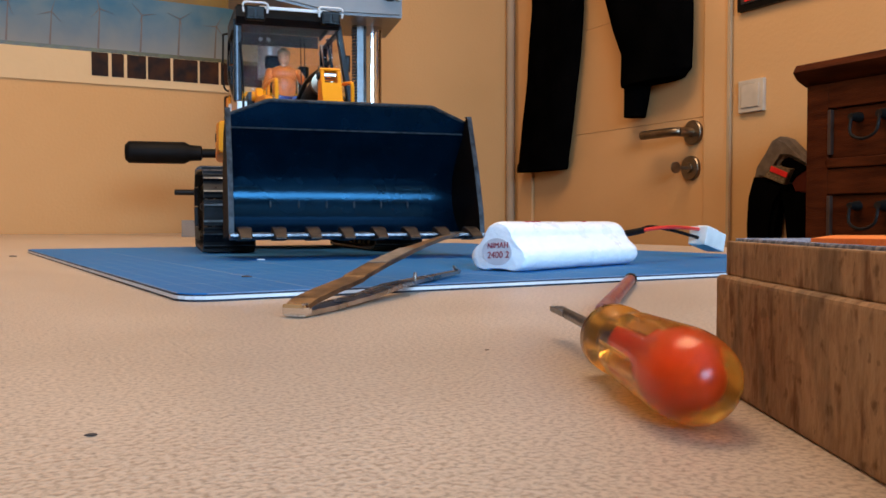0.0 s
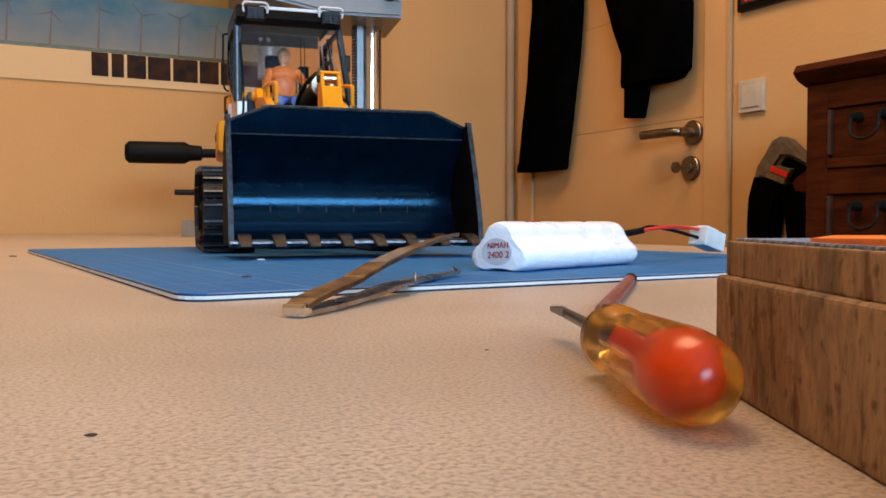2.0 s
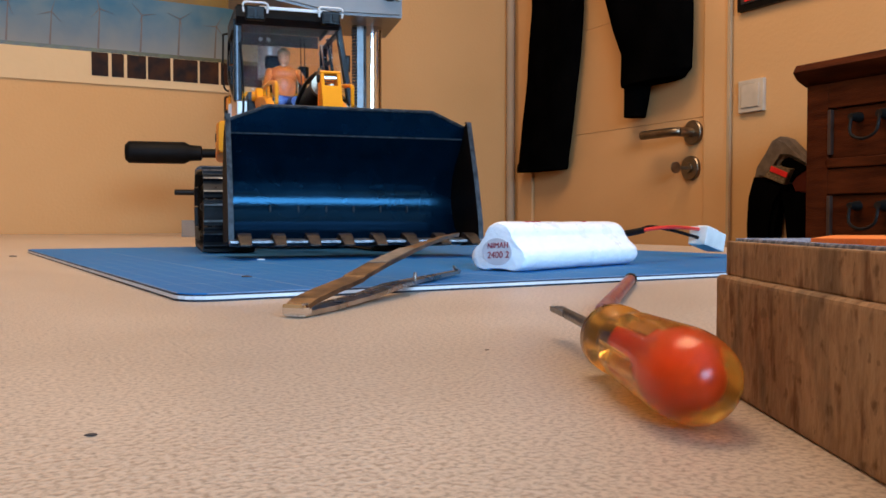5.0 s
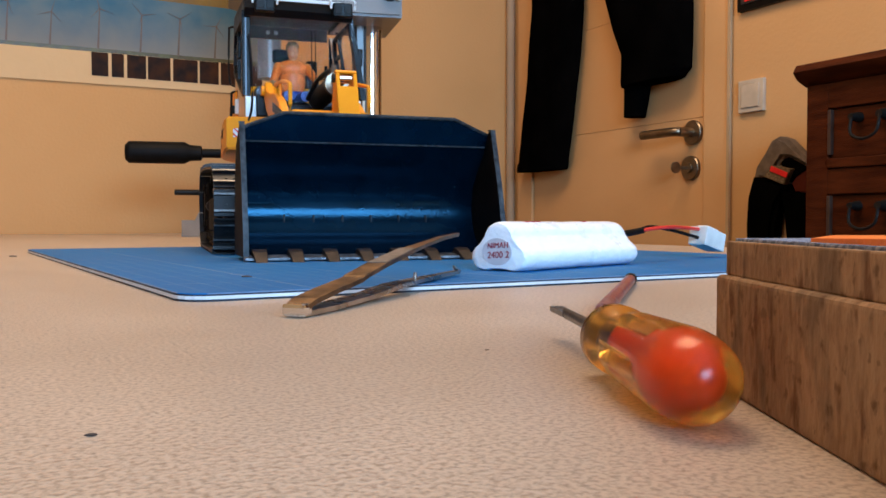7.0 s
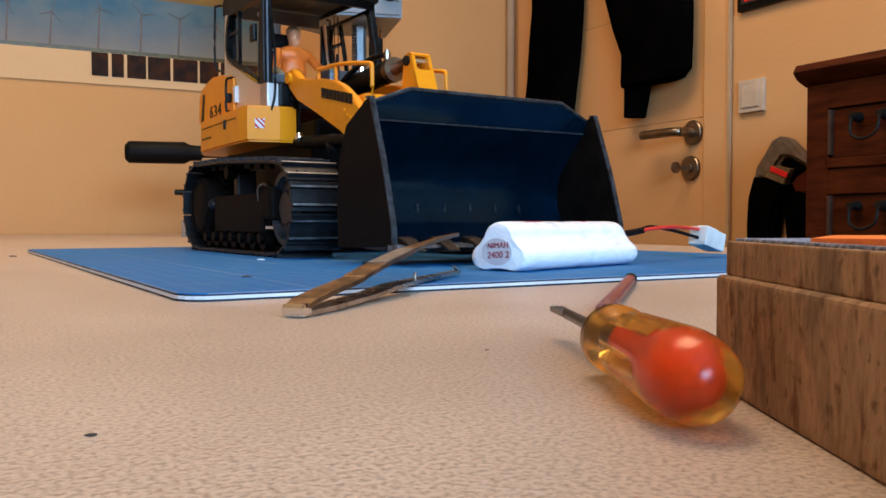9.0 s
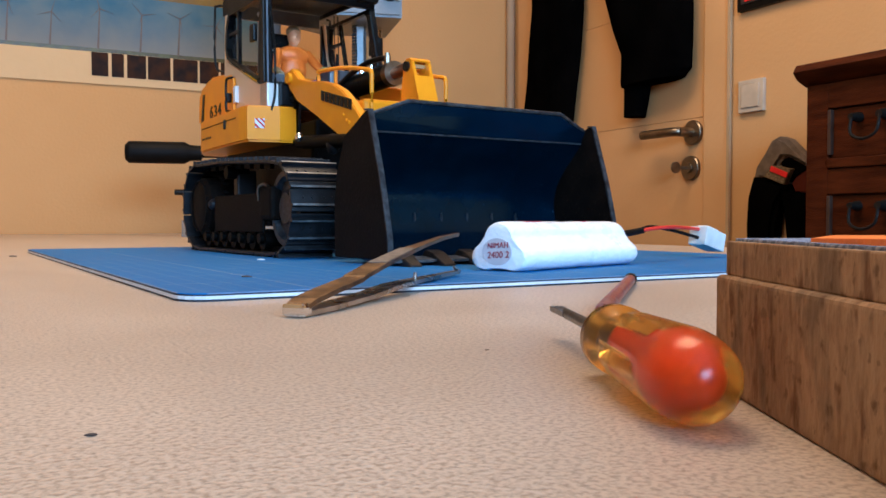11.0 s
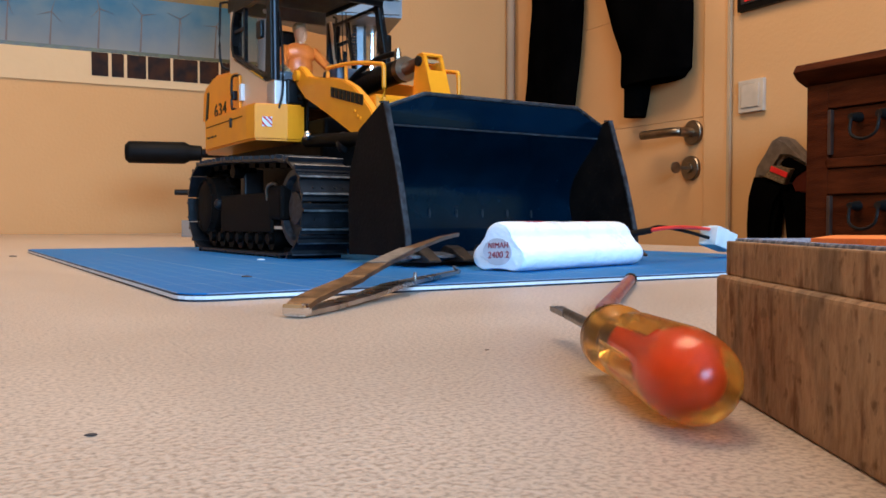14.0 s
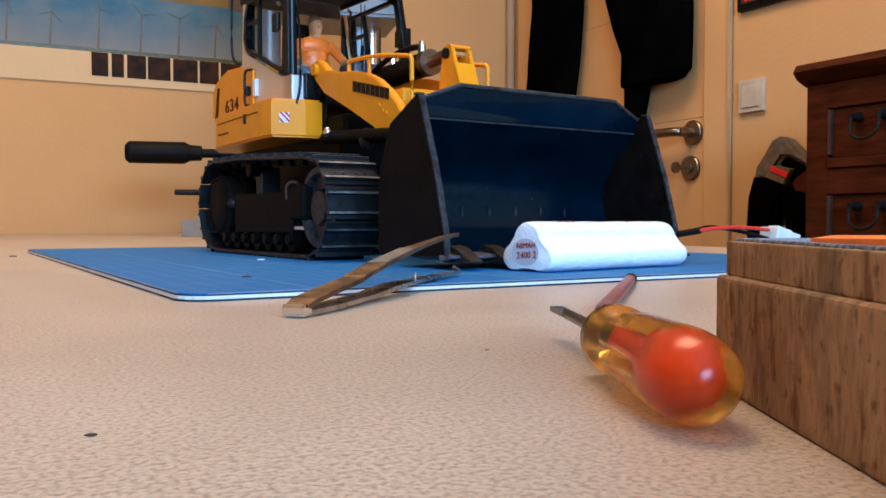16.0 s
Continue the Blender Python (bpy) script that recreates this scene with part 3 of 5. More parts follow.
# ---- chest of drawers and things near the door ----
def build_chest():
    c = thing("chest_of_drawers", "dark-stained wooden chest of drawers with iron pulls", "chest of drawers", ROOM)
    f, v0, v1, zt = 1.0, 0.30, CH_V, CH_Z
    part("carcass", box(f + 0.012, U1 - 0.01, v0, v1, FLOOR_Z, zt - 0.02, 0.002), M_WOODDARK, c)
    part("top", prism([(f - 0.020, zt - 0.004), (f - 0.014, zt + 0.006), (U1 - 0.005, zt + 0.006), (U1 - 0.005, zt - 0.022), (f + 0.006, zt - 0.022), (f - 0.012, zt - 0.014)], v0 - 0.03, v1 + 0.010, "y", 0.003), M_WOODDARK, c, smooth=True)
    part("stile", box(f, f + 0.012, v1 - 0.034, v1, FLOOR_Z, zt - 0.022, 0.0015), M_WOODDARK, c)
    part("stile", box(f, f + 0.012, v0, v0 + 0.034, FLOOR_Z, zt - 0.022, 0.0015), M_WOODDARK, c)
    z = zt - 0.022
    first = True
    while z > FLOOR_Z + 0.15:
        z1, z0 = z, z - 0.100
        part("rail", box(f, f + 0.012, v0 + 0.034, v1 - 0.034, z1 - 0.034, z1, 0.0015), M_WOODDARK, c)
        dr = part("drawer", box(f + 0.004, f + 0.011, v0 + 0.036, v1 - 0.036, z0 - 0.0005, z1 - 0.036, 0.001), M_WOODDARK, c)
        for e in ((v1 - 0.040, v1 - 0.0345),):
            # bead greyer than the wood: highlights along it are put into its colour
            part("bead", box(f - 0.002, f + 0.006, e[0], e[1], z0 + 0.004, z1 - 0.036, 0.001), mat("highlit_bead", (0.045, 0.022, 0.014), rough=0.4) if first else bpy.data.materials["highlit_bead"], dr)
            first = False
        part("lower_rail", box(f - 0.003, f + 0.011, v0 + 0.034, v1 - 0.034, z0 - 0.014, z0 - 0.001, 0.002), M_WOODDARK, dr)
        for vc in (v1 - 0.098, v0 + 0.098):
            hz = (z0 + z1) / 2 - 0.010
            pull = rod((f + 0.004, vc + 0.020, hz + 0.01), (f - 0.014, vc + 0.020, hz + 0.01), 0.007, 0.004, 14)
            rod((f + 0.004, vc - 0.020, hz + 0.01), (f - 0.014, vc - 0.020, hz + 0.01), 0.008, 0.005, 14, pull)
            tube([(f - 0.012, vc + 0.020, hz + 0.01), (f - 0.016, vc + 0.018, hz - 0.012), (f - 0.017, vc, hz - 0.020), (f - 0.016, vc - 0.018, hz - 0.012), (f - 0.012, vc - 0.020, hz + 0.01)], 0.0021, 8, pull)
            part("pull", pull, M_IRON, dr, "dark iron drop pull", smooth=True)
        z = z0 - 0.015


CH_V, CH_Z = 0.815, 0.235
build_chest()


def build_gloves():
    """A pair of work gloves hung against the wall, outlines as (v, z)."""
    t = thing("hanging_gloves", "black work gloves with grey knitted cuff hanging on the wall", "gloves", ROOM)
    u = 1.285

    def pad(points, u0, u1, bev):
        b = prism(points, u0, u1, "x", bev)
        for v in b.verts:
            v.co.x += 0.004 * noise.noise(v.co * 40)
        return b
    part("cuff", pad([(1.1741, 0.1096), (1.1662, 0.1306), (1.1478, 0.1570), (1.1310, 0.1778), (1.1130, 0.1846), (1.0952, 0.1779), (1.0701, 0.1556), (1.0457, 0.1339), (1.0455, 0.1219), (1.0673, 0.1312), (1.0847, 0.1424), (1.1047, 0.1437), (1.1148, 0.1319), (1.0981, 0.1227), (1.0952, 0.0959), (1.1365, 0.1059)], u + 0.004, U1 - 0.001, 0.007), M_GREYCLOTH, t, "grey knitted cuff", smooth=True)
    part("lining", pad([(1.1123, 0.1380), (1.0922, 0.1470), (1.0649, 0.1330), (1.0479, 0.1220), (1.0743, 0.1093), (1.0965, 0.1000)], u + 0.010, U1 - 0.004, 0.002), M_CLOTH, t, smooth=True)
    part("palm", pad([(1.1728, 0.1117), (1.1405, 0.1102), (1.0939, 0.0958), (1.0986, 0.0764), (1.1137, 0.0592), (1.1208, 0.0196), (1.1252, -0.0328), (1.1844, -0.0348), (1.1866, 0.0193), (1.1846, 0.0734)], u, U1 - 0.002, 0.008), M_CLOTH, t, smooth=True)
    part("back_glove", pad([(1.0989, 0.0919), (1.0813, 0.0831), (1.0436, 0.0789), (1.0431, -0.0301), (1.0944, -0.0318), (1.1029, 0.0249), (1.1087, 0.0715)], u + 0.008, U1 - 0.003, 0.006), M_CLOTH, t, smooth=True)
    part("strap", pad([(1.0480, 0.1280), (1.0408, 0.1197), (1.0401, 0.0778), (1.0812, 0.0811), (1.0889, 0.0956), (1.0744, 0.1154)], u + 0.012, U1 - 0.005, 0.002), M_LEATHER, t, "red-brown leather strap", smooth=True)
    band = part("knit_band", prism([(1.1238, 0.1314), (1.0782, 0.1227), (1.0952, 0.0948), (1.1405, 0.1113)], u - 0.002, u + 0.012, "x", 0.001), M_KNIT, t, "pale knitted band")
    part("tag", prism([(1.1212, 0.1302), (1.0842, 0.1159), (1.0878, 0.1068), (1.1249, 0.1210)], u - 0.004, u, "x", 0.0005), M_RED, band, "red woven tag")


build_gloves()
pic = thing("wall_poster", "dark framed poster hanging beside the door", "poster", ROOM)
part("frame", box(U1 - 0.012, U1, 0.75, 1.234, 0.4376, 0.95, 0.002), M_CABBLACK, pic)
part("print", box(U1 - 0.0145, U1 - 0.012, 0.77, 1.222, 0.450, 0.93), mat("dark_print", (0.05, 0.03, 0.03), (0.02, 0.015, 0.015), 0.35, scale=8), pic)
part("red_bar", box(U1 - 0.016, U1 - 0.0145, 1.15, 1.212, 0.4535, 0.465), M_RED, pic)
part("pale_bar", box(U1 - 0.016, U1 - 0.0145, 1.03, 1.14, 0.4535, 0.460), M_LABEL, pic)


# ---- things on the bench ----
def build_pack():
    """Six cells in film, three across, two long; x runs along the pack."""
    p = thing("battery_pack", "white shrink-wrapped battery pack with handwritten end label on the mat", "battery pack")
    r, L = 0.0067, 0.1100
    cs = [(-r * 1.10, r), (r * 1.10, r), (0, r + 1.732 * r)]
    o = (0, r + 0.577 * r)
    ring = [(cy_ + r * math.cos(2 * math.pi * k / 60), cz_ + r * math.sin(2 * math.pi * k / 60)) for cy_, cz_ in cs for k in range(60)]
    out = []
    for k in range(72):
        a = 2 * math.pi * k / 72
        c, s = math.cos(a), math.sin(a)
        near = 0
        for cy_, cz_ in cs:
            dy, dz = cy_ - o[0], cz_ - o[1]
            q = dy * c + dz * s
            h2 = r * r - (dy * dy + dz * dz - q * q)
            if h2 > 0:
                near = max(near, q + math.sqrt(h2))
        # distance to the film stretched tight round all three cells
        tight = min((max((y - o[0]) * math.cos(a + w) + (z - o[1]) * math.sin(a + w) for y, z in ring) / math.cos(w)) for w in [radians(x) for x in range(-70, 71, 2)])
        best = max(near, tight * 0.84) * 0.45 + tight * 0.55
        out.append((o[0] + best * c, o[1] + best * s))
    zmin = min(q for _, q in out)
    out = [(a * 1.28, q - zmin) for a, q in out]
    b = bmesh.new()
    cz = sum(q for _, q in out) / 72
    rings = []
    stations = [(0.0, 0.90), (0.0006, 0.955), (0.002, 0.985), (0.005, 1.0)] + [(0.005 + (L - 0.01) * i / 10, 1.0 if i != 5 else 0.982) for i in range(1, 10)] + [(L - 0.005, 1.0), (L - 0.002, 0.985), (L - 0.0005, 0.955), (L, 0.9)]
    for x, s in stations:
        rings.append([b.verts.new((x, y * s, cz + (z - cz) * s)) for y, z in out])
    for s, e in zip(rings, rings[1:]):
        for k in range(72):
            b.faces.new((s[k], s[(k + 1) % 72], e[(k + 1) % 72], e[k]))
    b.faces.new(rings[0][::-1])
    b.faces.new(rings[-1])
    part("film", b, M_WRAP, p, smooth=True)
    lab = lathe([(0.0068, 0), (0.0068, 0.0002)], 32, None, Matrix.Translation((-0.0001, 0.0005, cz - 0.0008)) @ Matrix.Diagonal((1, 1.36, 1, 1)) @ pose(0, 0, 0, 0, -90, 0))
    lb = part("end_label", lab, M_LABEL, p, "round paper label with red writing")
    turn = Matrix(((0, 0, -1, -0.0005), (-1, 0, 0, 0), (0, 1, 0, 0), (0, 0, 0, 1)))
    for text, size, ty, tz in (("NIMAH", 0.0040, 0.0064, cz + 0.0008), ("2400 2", 0.0047, 0.0064, cz - 0.0042)):
        w = letters("writing", text, size, Matrix.Translation((0, ty, tz)) @ turn @ Matrix.Rotation(radians(3), 4, "Z"), M_INK, lb, 0.0001)
        w.data.offset, w.data.shear, w.data.space_character = 0.0, 0.12, 1.06
    for x in (0.020, 0.025, 0.030, 0.074):
        part("marking", box(x, x + 0.0025, -0.003, 0.003, max(q for _, q in out) - 0.0004, max(q for _, q in out) + 0.0001), M_INK, p)
    zt = 0.0165
    part("sleeve", tube([(L - 0.001, 0, zt), (L + 0.008, -0.001, zt + 0.0005), (L + 0.032, -0.003, zt + 0.0030)], 0.0020, 10), M_BLACKPLASTIC, p, "black heat-shrink sleeve", smooth=True)
    part("red_wire", tube([(L + 0.030, -0.0038, zt + 0.0030), (L + 0.050, -0.005, zt + 0.0044), (L + 0.075, -0.005, zt + 0.0046), (L + 0.110, -0.003, zt + 0.003)], 0.0012, 8), M_REDWIRE, p, smooth=True)
    part("black_wire", tube([(L + 0.030, -0.0018, zt + 0.0032), (L + 0.050, 0.001, zt + 0.0050), (L + 0.076, -0.001, zt + 0.0025), (L + 0.110, -0.0035, zt - 0.003)], 0.0012, 8), M_BLACKPLASTIC, p, smooth=True)
    plug = box(0, 0.024, -0.007, 0.007, -0.0065, 0.0065, 0.001)
    box(0.004, 0.018, -0.004, 0.004, 0.0065, 0.008, 0.0005, plug)
    part("plug", plug, M_CONN, p, "white nylon plug", m=Matrix.Translation((L + 0.108, -0.003, zt - 0.001)) @ pose(0, 0, 0, 0, 14, -8))
    return p


PACK = build_pack()


M_RIB = mat("rough_grey_grip", (0.20, 0.16, 0.125), (0.10, 0.075, 0.055), 0.6, 0.3, scale=300, fine=1500, bump=0.12)


def build_tweezers():
    a, e = Vector((-0.0430, 0.2487, 0)), Vector((0.0067, 0.393, 0))
    d = (e - a).normalized()
    t = thing("tweezers", "worn steel tweezers resting half on the mat with sprung open arms", "tweezers", Matrix.Translation(a) @ pose(0, 0, 0, 0, 0, math.degrees(math.atan2(d.y, d.x))))
    L = (e - a).length

    def arm(line, widths, thick):
        b = bmesh.new()
        prev = None
        for (x, z), w in zip(line, widths):
            cur = [b.verts.new(v) for v in ((x, -w, z), (x, w, z), (x, w, z + thick), (x, -w, z + thick))]
            if prev:
                for k in range(4):
                    b.faces.new((prev[k], prev[(k + 1) % 4], cur[(k + 1) % 4], cur[k]))
            else:
                b.faces.new(cur)
            prev = cur
        b.faces.new(prev[::-1])
        return b
    part("upper_arm", arm([(0.0, 0.0018), (0.006, 0.0037), (0.02, 0.0056), (0.040, 0.0079), (0.042, 0.0086), (0.06, 0.0118), (0.09, 0.0160), (0.105, 0.0175), (0.13, 0.0200), (L, 0.0212)],
                          (0.0036, 0.0042, 0.0042, 0.0040, 0.0040, 0.0040, 0.0034, 0.0021, 0.0015, 0.0008), 0.0015), M_BRASSY, t, "tarnished upper arm")
    part("lower_arm", arm([(0.0, 0.0004), (0.02, 0.0006), (0.05, 0.0016), (0.075, 0.0034), (0.10, 0.0038), (0.125, 0.0040), (L, 0.0042)],
                          (0.0036, 0.0042, 0.0042, 0.0042, 0.0032, 0.0020, 0.0013), 0.0015), M_TWEEZ, t)
    part("hook_tip", arm([(L - 0.001, 0.0042), (L + 0.001, 0.0048), (L - 0.006, 0.0072)], (0.0013, 0.0012, 0.0004), 0.0009), M_TWEEZ, t)
    part("guide_pin", rod((0.098, 0, 0.004), (0.098, 0, 0.0078), 0.0007), M_TWEEZ, t)
    part("bend", box(-0.0012, 0.0045, -0.0038, 0.0038, 0.0002, 0.0042, 0.0012), M_CHROME, t, "bright bent end")
    part("grip_rib", arm([(0.06, 0.0130), (0.09, 0.0172)], (0.0036, 0.0032), 0.0006), M_RIB, t, "rough grey grip")


build_tweezers()


M_BLADE = mat("dark_blade_steel", (0.16, 0.15, 0.14), (0.09, 0.085, 0.08), 0.3, 0.9, scale=150, fine=700)


def build_driver():
    tip, butt = Vector((0.0271, 0.2055, 0.0072)), Vector((0.0343, 0.1085, 0.0068))
    d = (tip - butt).normalized()
    s = thing("screwdriver", "stubby screwdriver with a clear amber and red plastic handle", "screwdriver", Matrix.Translation(butt) @ d.to_track_quat("Z", "Y").to_matrix().to_4x4())

    def body(profile, flute):
        b = bmesh.new()
        n, rings = 48, []
        for r, z, fl in profile:
            rings.append([b.verts.new(((r - fl * flute * max(0, math.cos(6 * 2 * math.pi * k / n)) ** 2) * math.cos(2 * math.pi * k / n), (r - fl * flute * max(0, math.cos(6 * 2 * math.pi * k / n)) ** 2) * math.sin(2 * math.pi * k / n), z)) for k in range(n)])
        for p, q in zip(rings, rings[1:]):
            for k in range(n):
                b.faces.new((p[k], p[(k + 1) % n], q[(k + 1) % n], q[k]))
        b.faces.new(rings[0][::-1])
        b.faces.new(rings[-1])
        return b
    part("handle", body([(0.0002, 0, 0), (0.0016, 0.0002, 0), (0.0034, 0.0009, 0), (0.0049, 0.0023, 0), (0.0060, 0.0045, 0), (0.0065, 0.0072, 0), (0.0067, 0.010, 0), (0.0067, 0.013, 0), (0.0066, 0.0155, 1), (0.0062, 0.032, 1), (0.0058, 0.0360, 0.5), (0.0050, 0.0385, 0), (0.0052, 0.0400, 0), (0.0062, 0.0420, 0), (0.0062, 0.0465, 0), (0.0048, 0.0490, 0), (0.0024, 0.0495, 0)], 0.0016), M_AMBER, s, "clear amber plastic handle", smooth=True)
    part("core", body([(0.0002, 0.0034, 0), (0.0014, 0.0037, 0), (0.0024, 0.0048, 0), (0.0031, 0.0068, 0), (0.0034, 0.0095, 0), (0.0034, 0.0125, 0), (0.0028, 0.0148, 0), (0.0019, 0.0160, 0), (0.0017, 0.0330, 0), (0.0002, 0.0335, 0)], 0), M_REDCORE, s, "red inner core", smooth=True)
    sh = rod((0, 0, 0.032), (0, 0, 0.086), 0.0012, None, 16)
    part("blade", prism([(-0.0013, 0.084), (0.0013, 0.084), (0.0016, 0.0968), (-0.0016, 0.0968)], -0.0006, 0.0006, "y", 0, sh), M_BLADE, s, "dark steel blade", smooth=True)


build_driver()


def build_rod():
    a, e = Vector((0.0455, 0.245, 0.0024)), Vector((0.0850, 0.386, 0.0028))
    d = (e - a).normalized()
    L = (e - a).length
    t = thing("scribing_pen", "scuffed red-brown pen with a metal ferrule lying on the bench", "pen", Matrix.Translation(a) @ d.to_track_quat("Z", "Y").to_matrix().to_4x4())
    part("barrel", lathe([(0.0022, 0), (0.0024, 0.002), (0.0024, L - 0.02), (0.0022, L - 0.016)], 20), M_REDROD, t, smooth=True)
    part("ferrule", lathe([(0.0024, L - 0.016), (0.0028, L - 0.0145), (0.0028, L - 0.012), (0.0019, L - 0.009)], 20), M_IRON, t, "dark metal ferrule", smooth=True)
    part("tip", lathe([(0.0013, L - 0.009), (0.0017, L - 0.004), (0.0013, L + 0.002), (0.0006, L + 0.010)], 12), M_TWEEZ, t, smooth=True)


build_rod()


def build_case():
    c = thing("wooden_case", "stained pale wooden case holding a speckled grey stone", "wooden case")
    x0, x1, y0, y1 = 0.0465, 0.125, -0.070, 0.1465
    part("case_bottom", box(x0, x1, y0, y1, 0.0, 0.0190, 0.0009, None, 3), M_AGEDWOOD, c)
    w = 0.0011
    i = 0.0013
    for n, a in enumerate(((x0 + i, x0 + i + w, y0 + i, y1 - i), (x1 - i - w, x1 - i, y0 + i, y1 - i), (x0 + i + w, x1 - i - w, y0 + i, y0 + i + w), (x0 + i + w, x1 - i - w, y1 - i - w, y1 - i))):
        part("rim", box(*a, 0.0190, 0.0247, 0.0003), M_AGEDWOOD, c)
    part("stone", box(x0 + i + w, x1 - i - w, y0 + i + w, y1 - i - w, 0.0190, 0.0252, 0.0003), M_FELT, c, "speckled blue-grey stone")
    o = thing("orange_strip", "crumpled orange plastic strip lying on the stone", "plastic strip")
    b = bmesh.new()
    n = 14
    rows = []
    for i_ in range(n):
        x = 0.0498 + 0.03 * i_ / (n - 1)
        h = 0.0257 + 0.0004 * abs(math.sin(i_ * 0.75)) * (1 if i_ > 0 else 0)
        rows.append([b.verts.new((x, 0.070, h)), b.verts.new((x, 0.098, h + 0.0003)), b.verts.new((x, 0.1185 - 0.002 * math.cos(i_), h)), b.verts.new((x, 0.1185 - 0.002 * math.cos(i_), 0.0249)), b.verts.new((x, 0.070, 0.0249))])
    for p, q in zip(rows, rows[1:]):
        for k in range(5):
            b.faces.new((p[k], p[(k + 1) % 5], q[(k + 1) % 5], q[k]))
    b.faces.new(rows[0])
    b.faces.new(rows[-1][::-1])
    part("strip", b, M_ORANGE, o, smooth=True)


build_case()
wb = thing("white_container", "white plastic container with rounded edges on the bench", "container")
part("body", box(0.3165, 0.38, 0.55, 0.62, 0.0, 0.055, 0.012, None, 4), M_WHITEP, wb, smooth=True)


# crumbs and cuttings lying about
CRUMB = mat("dark_crumb", (0.05, 0.03, 0.02), rough=0.8)
for name, x, y, z, r, m_, lab in (("crumb", -0.0460, 0.1113, 0.0002, 0.0004, CRUMB, "small dark crumb on the bench"), ("paper_scrap", -0.117, 0.553, 0.0034, 0.0012, M_CONN, "tiny white paper scrap on the mat"),
                                  ("rubber_sliver", -0.088, 0.386, 0.0032, 0.0011, CRUMB, "thin black rubber sliver on the mat"), ("wood_splinter", 0.0095, 0.186, 0.0001, 0.00025, CRUMB, "small brown splinter on the bench"), ("lint", -0.34, 0.68, 0.0004, 0.0014, M_GREYCLOTH, "thin grey lint on the bench")):
    q = ball((0, 0, 0), r, (2.2, 0.9, 0.5), None, 10)
    for v_ in q.verts:
        v_.co *= 1 + 0.3 * noise.noise(v_.co * 900)
    tagged(part(name, q, m_, None, "", pose(x, y, z, 0, 0, 25)), lab, "debris")


# ---- the tracked loader; x forward, y to its left, z up from the mat ----
YC = -0.0105          # middle of the cab
PIV = Vector((0.057, 0.0, 0.1394))    # lift pivot
loader = thing("tracked_loader_model", "yellow and cream tracked loader model with dark bucket", "model vehicle")


def track_path(circles, step):
    """The line round a few wheels, given as (x, z, radius) in clockwise order seen from the machine's right, as points with their angle."""
    pts = []
    n = len(circles)
    tang = []
    for i in range(n):
        x0, z0, r0 = circles[i]
        x1, z1, r1 = circles[(i + 1) % n]
        dx, dz = x1 - x0, z1 - z0
        d = math.hypot(dx, dz)
        a = math.atan2(dz, dx)
        b = math.acos((r0 - r1) / d)
        na = a + b
        tang.append(((x0 + r0 * math.cos(na), z0 + r0 * math.sin(na)), (x1 + r1 * math.cos(na), z1 + r1 * math.sin(na)), na))
    for i in range(n):
        x1, z1, r1 = circles[(i + 1) % n]
        s, e, na = tang[i]
        nb = tang[(i + 1) % n][2]
        k = max(2, int(math.dist(s, e) / step))
        for j in range(k):
            t = j / k
            pts.append((s[0] + (e[0] - s[0]) * t, s[1] + (e[1] - s[1]) * t))
        turn = (na - nb) % (2 * math.pi)
        k = max(2, int(turn * r1 / step))
        for j in range(k):
            a = na - turn * j / k
            pts.append((x1 + r1 * math.cos(a), z1 + r1 * math.sin(a)))
    return pts


WHEELS = [(-0.0315, 0.0380, 0.0345), (0.0280, 0.0645, 0.0075), (0.1380, 0.0575, 0.0090), (0.1470, 0.0340, 0.0310), (0.1360, 0.0120, 0.0100), (-0.0230, 0.0120, 0.0100)]
LOOP = track_path(WHEELS, 0.001)
cum = [0.0]
for p_, q_ in zip(LOOP, LOOP[1:] + LOOP[:1]):
    cum.append(cum[-1] + math.dist(p_, q_))
LENGTH = cum[-1]


def on_loop(s):
    """Place and lean of the chain at the distance s along it; it runs forward over the top."""
    s %= LENGTH
    i = int(np.searchsorted(cum, s, "right")) - 1
    i = min(i, len(LOOP) - 1)
    p, q = LOOP[i], LOOP[(i + 1) % len(LOOP)]
    t = (s - cum[i]) / max(1e-9, cum[i + 1] - cum[i])
    a, b = LOOP[(i - 3) % len(LOOP)], LOOP[(i + 4) % len(LOOP)]
    return p[0] + (q[0] - p[0]) * t, p[1] + (q[1] - p[1]) * t, math.atan2(b[1] - a[1], b[0] - a[0])


def shoe_pose(s, y):
    x, z, a = on_loop(s)
    return Matrix.Translation((x, y, z)) @ Matrix.Rotation(-a, 4, "Y")


M_GROUSER = mat("worn_grouser_edge", (0.24, 0.235, 0.23), (0.08, 0.08, 0.08), 0.4, 0.5, scale=200, fine=900)
SHOES = 27
PITCH = LENGTH / SHOES
GAP = PITCH * 0.20     # each shoe carries a cleat near both its ends
shoe_bm = box(-PITCH * 0.485, PITCH * 0.485, -0.020, 0.020, -0.0010, 0.0010, 0.0003, None, 1)
for e_ in (-PITCH * 0.5 + GAP, PITCH * 0.5 - GAP):
    prism([(e_ - 0.0013, 0.0008), (e_ + 0.0013, 0.0008), (e_ + 0.0007, 0.0036), (e_ - 0.0007, 0.0036)], -0.020, 0.020, "y", 0, shoe_bm)
for f_ in shoe_bm.faces:
    if f_.calc_center_median().z > 0.0032:
        f_.material_index = 1
for by in (-0.006, 0.006):
    box(-PITCH * 0.30, PITCH * 0.30, by - 0.0016, by + 0.0016, -0.0046, -0.0010, 0, shoe_bm)
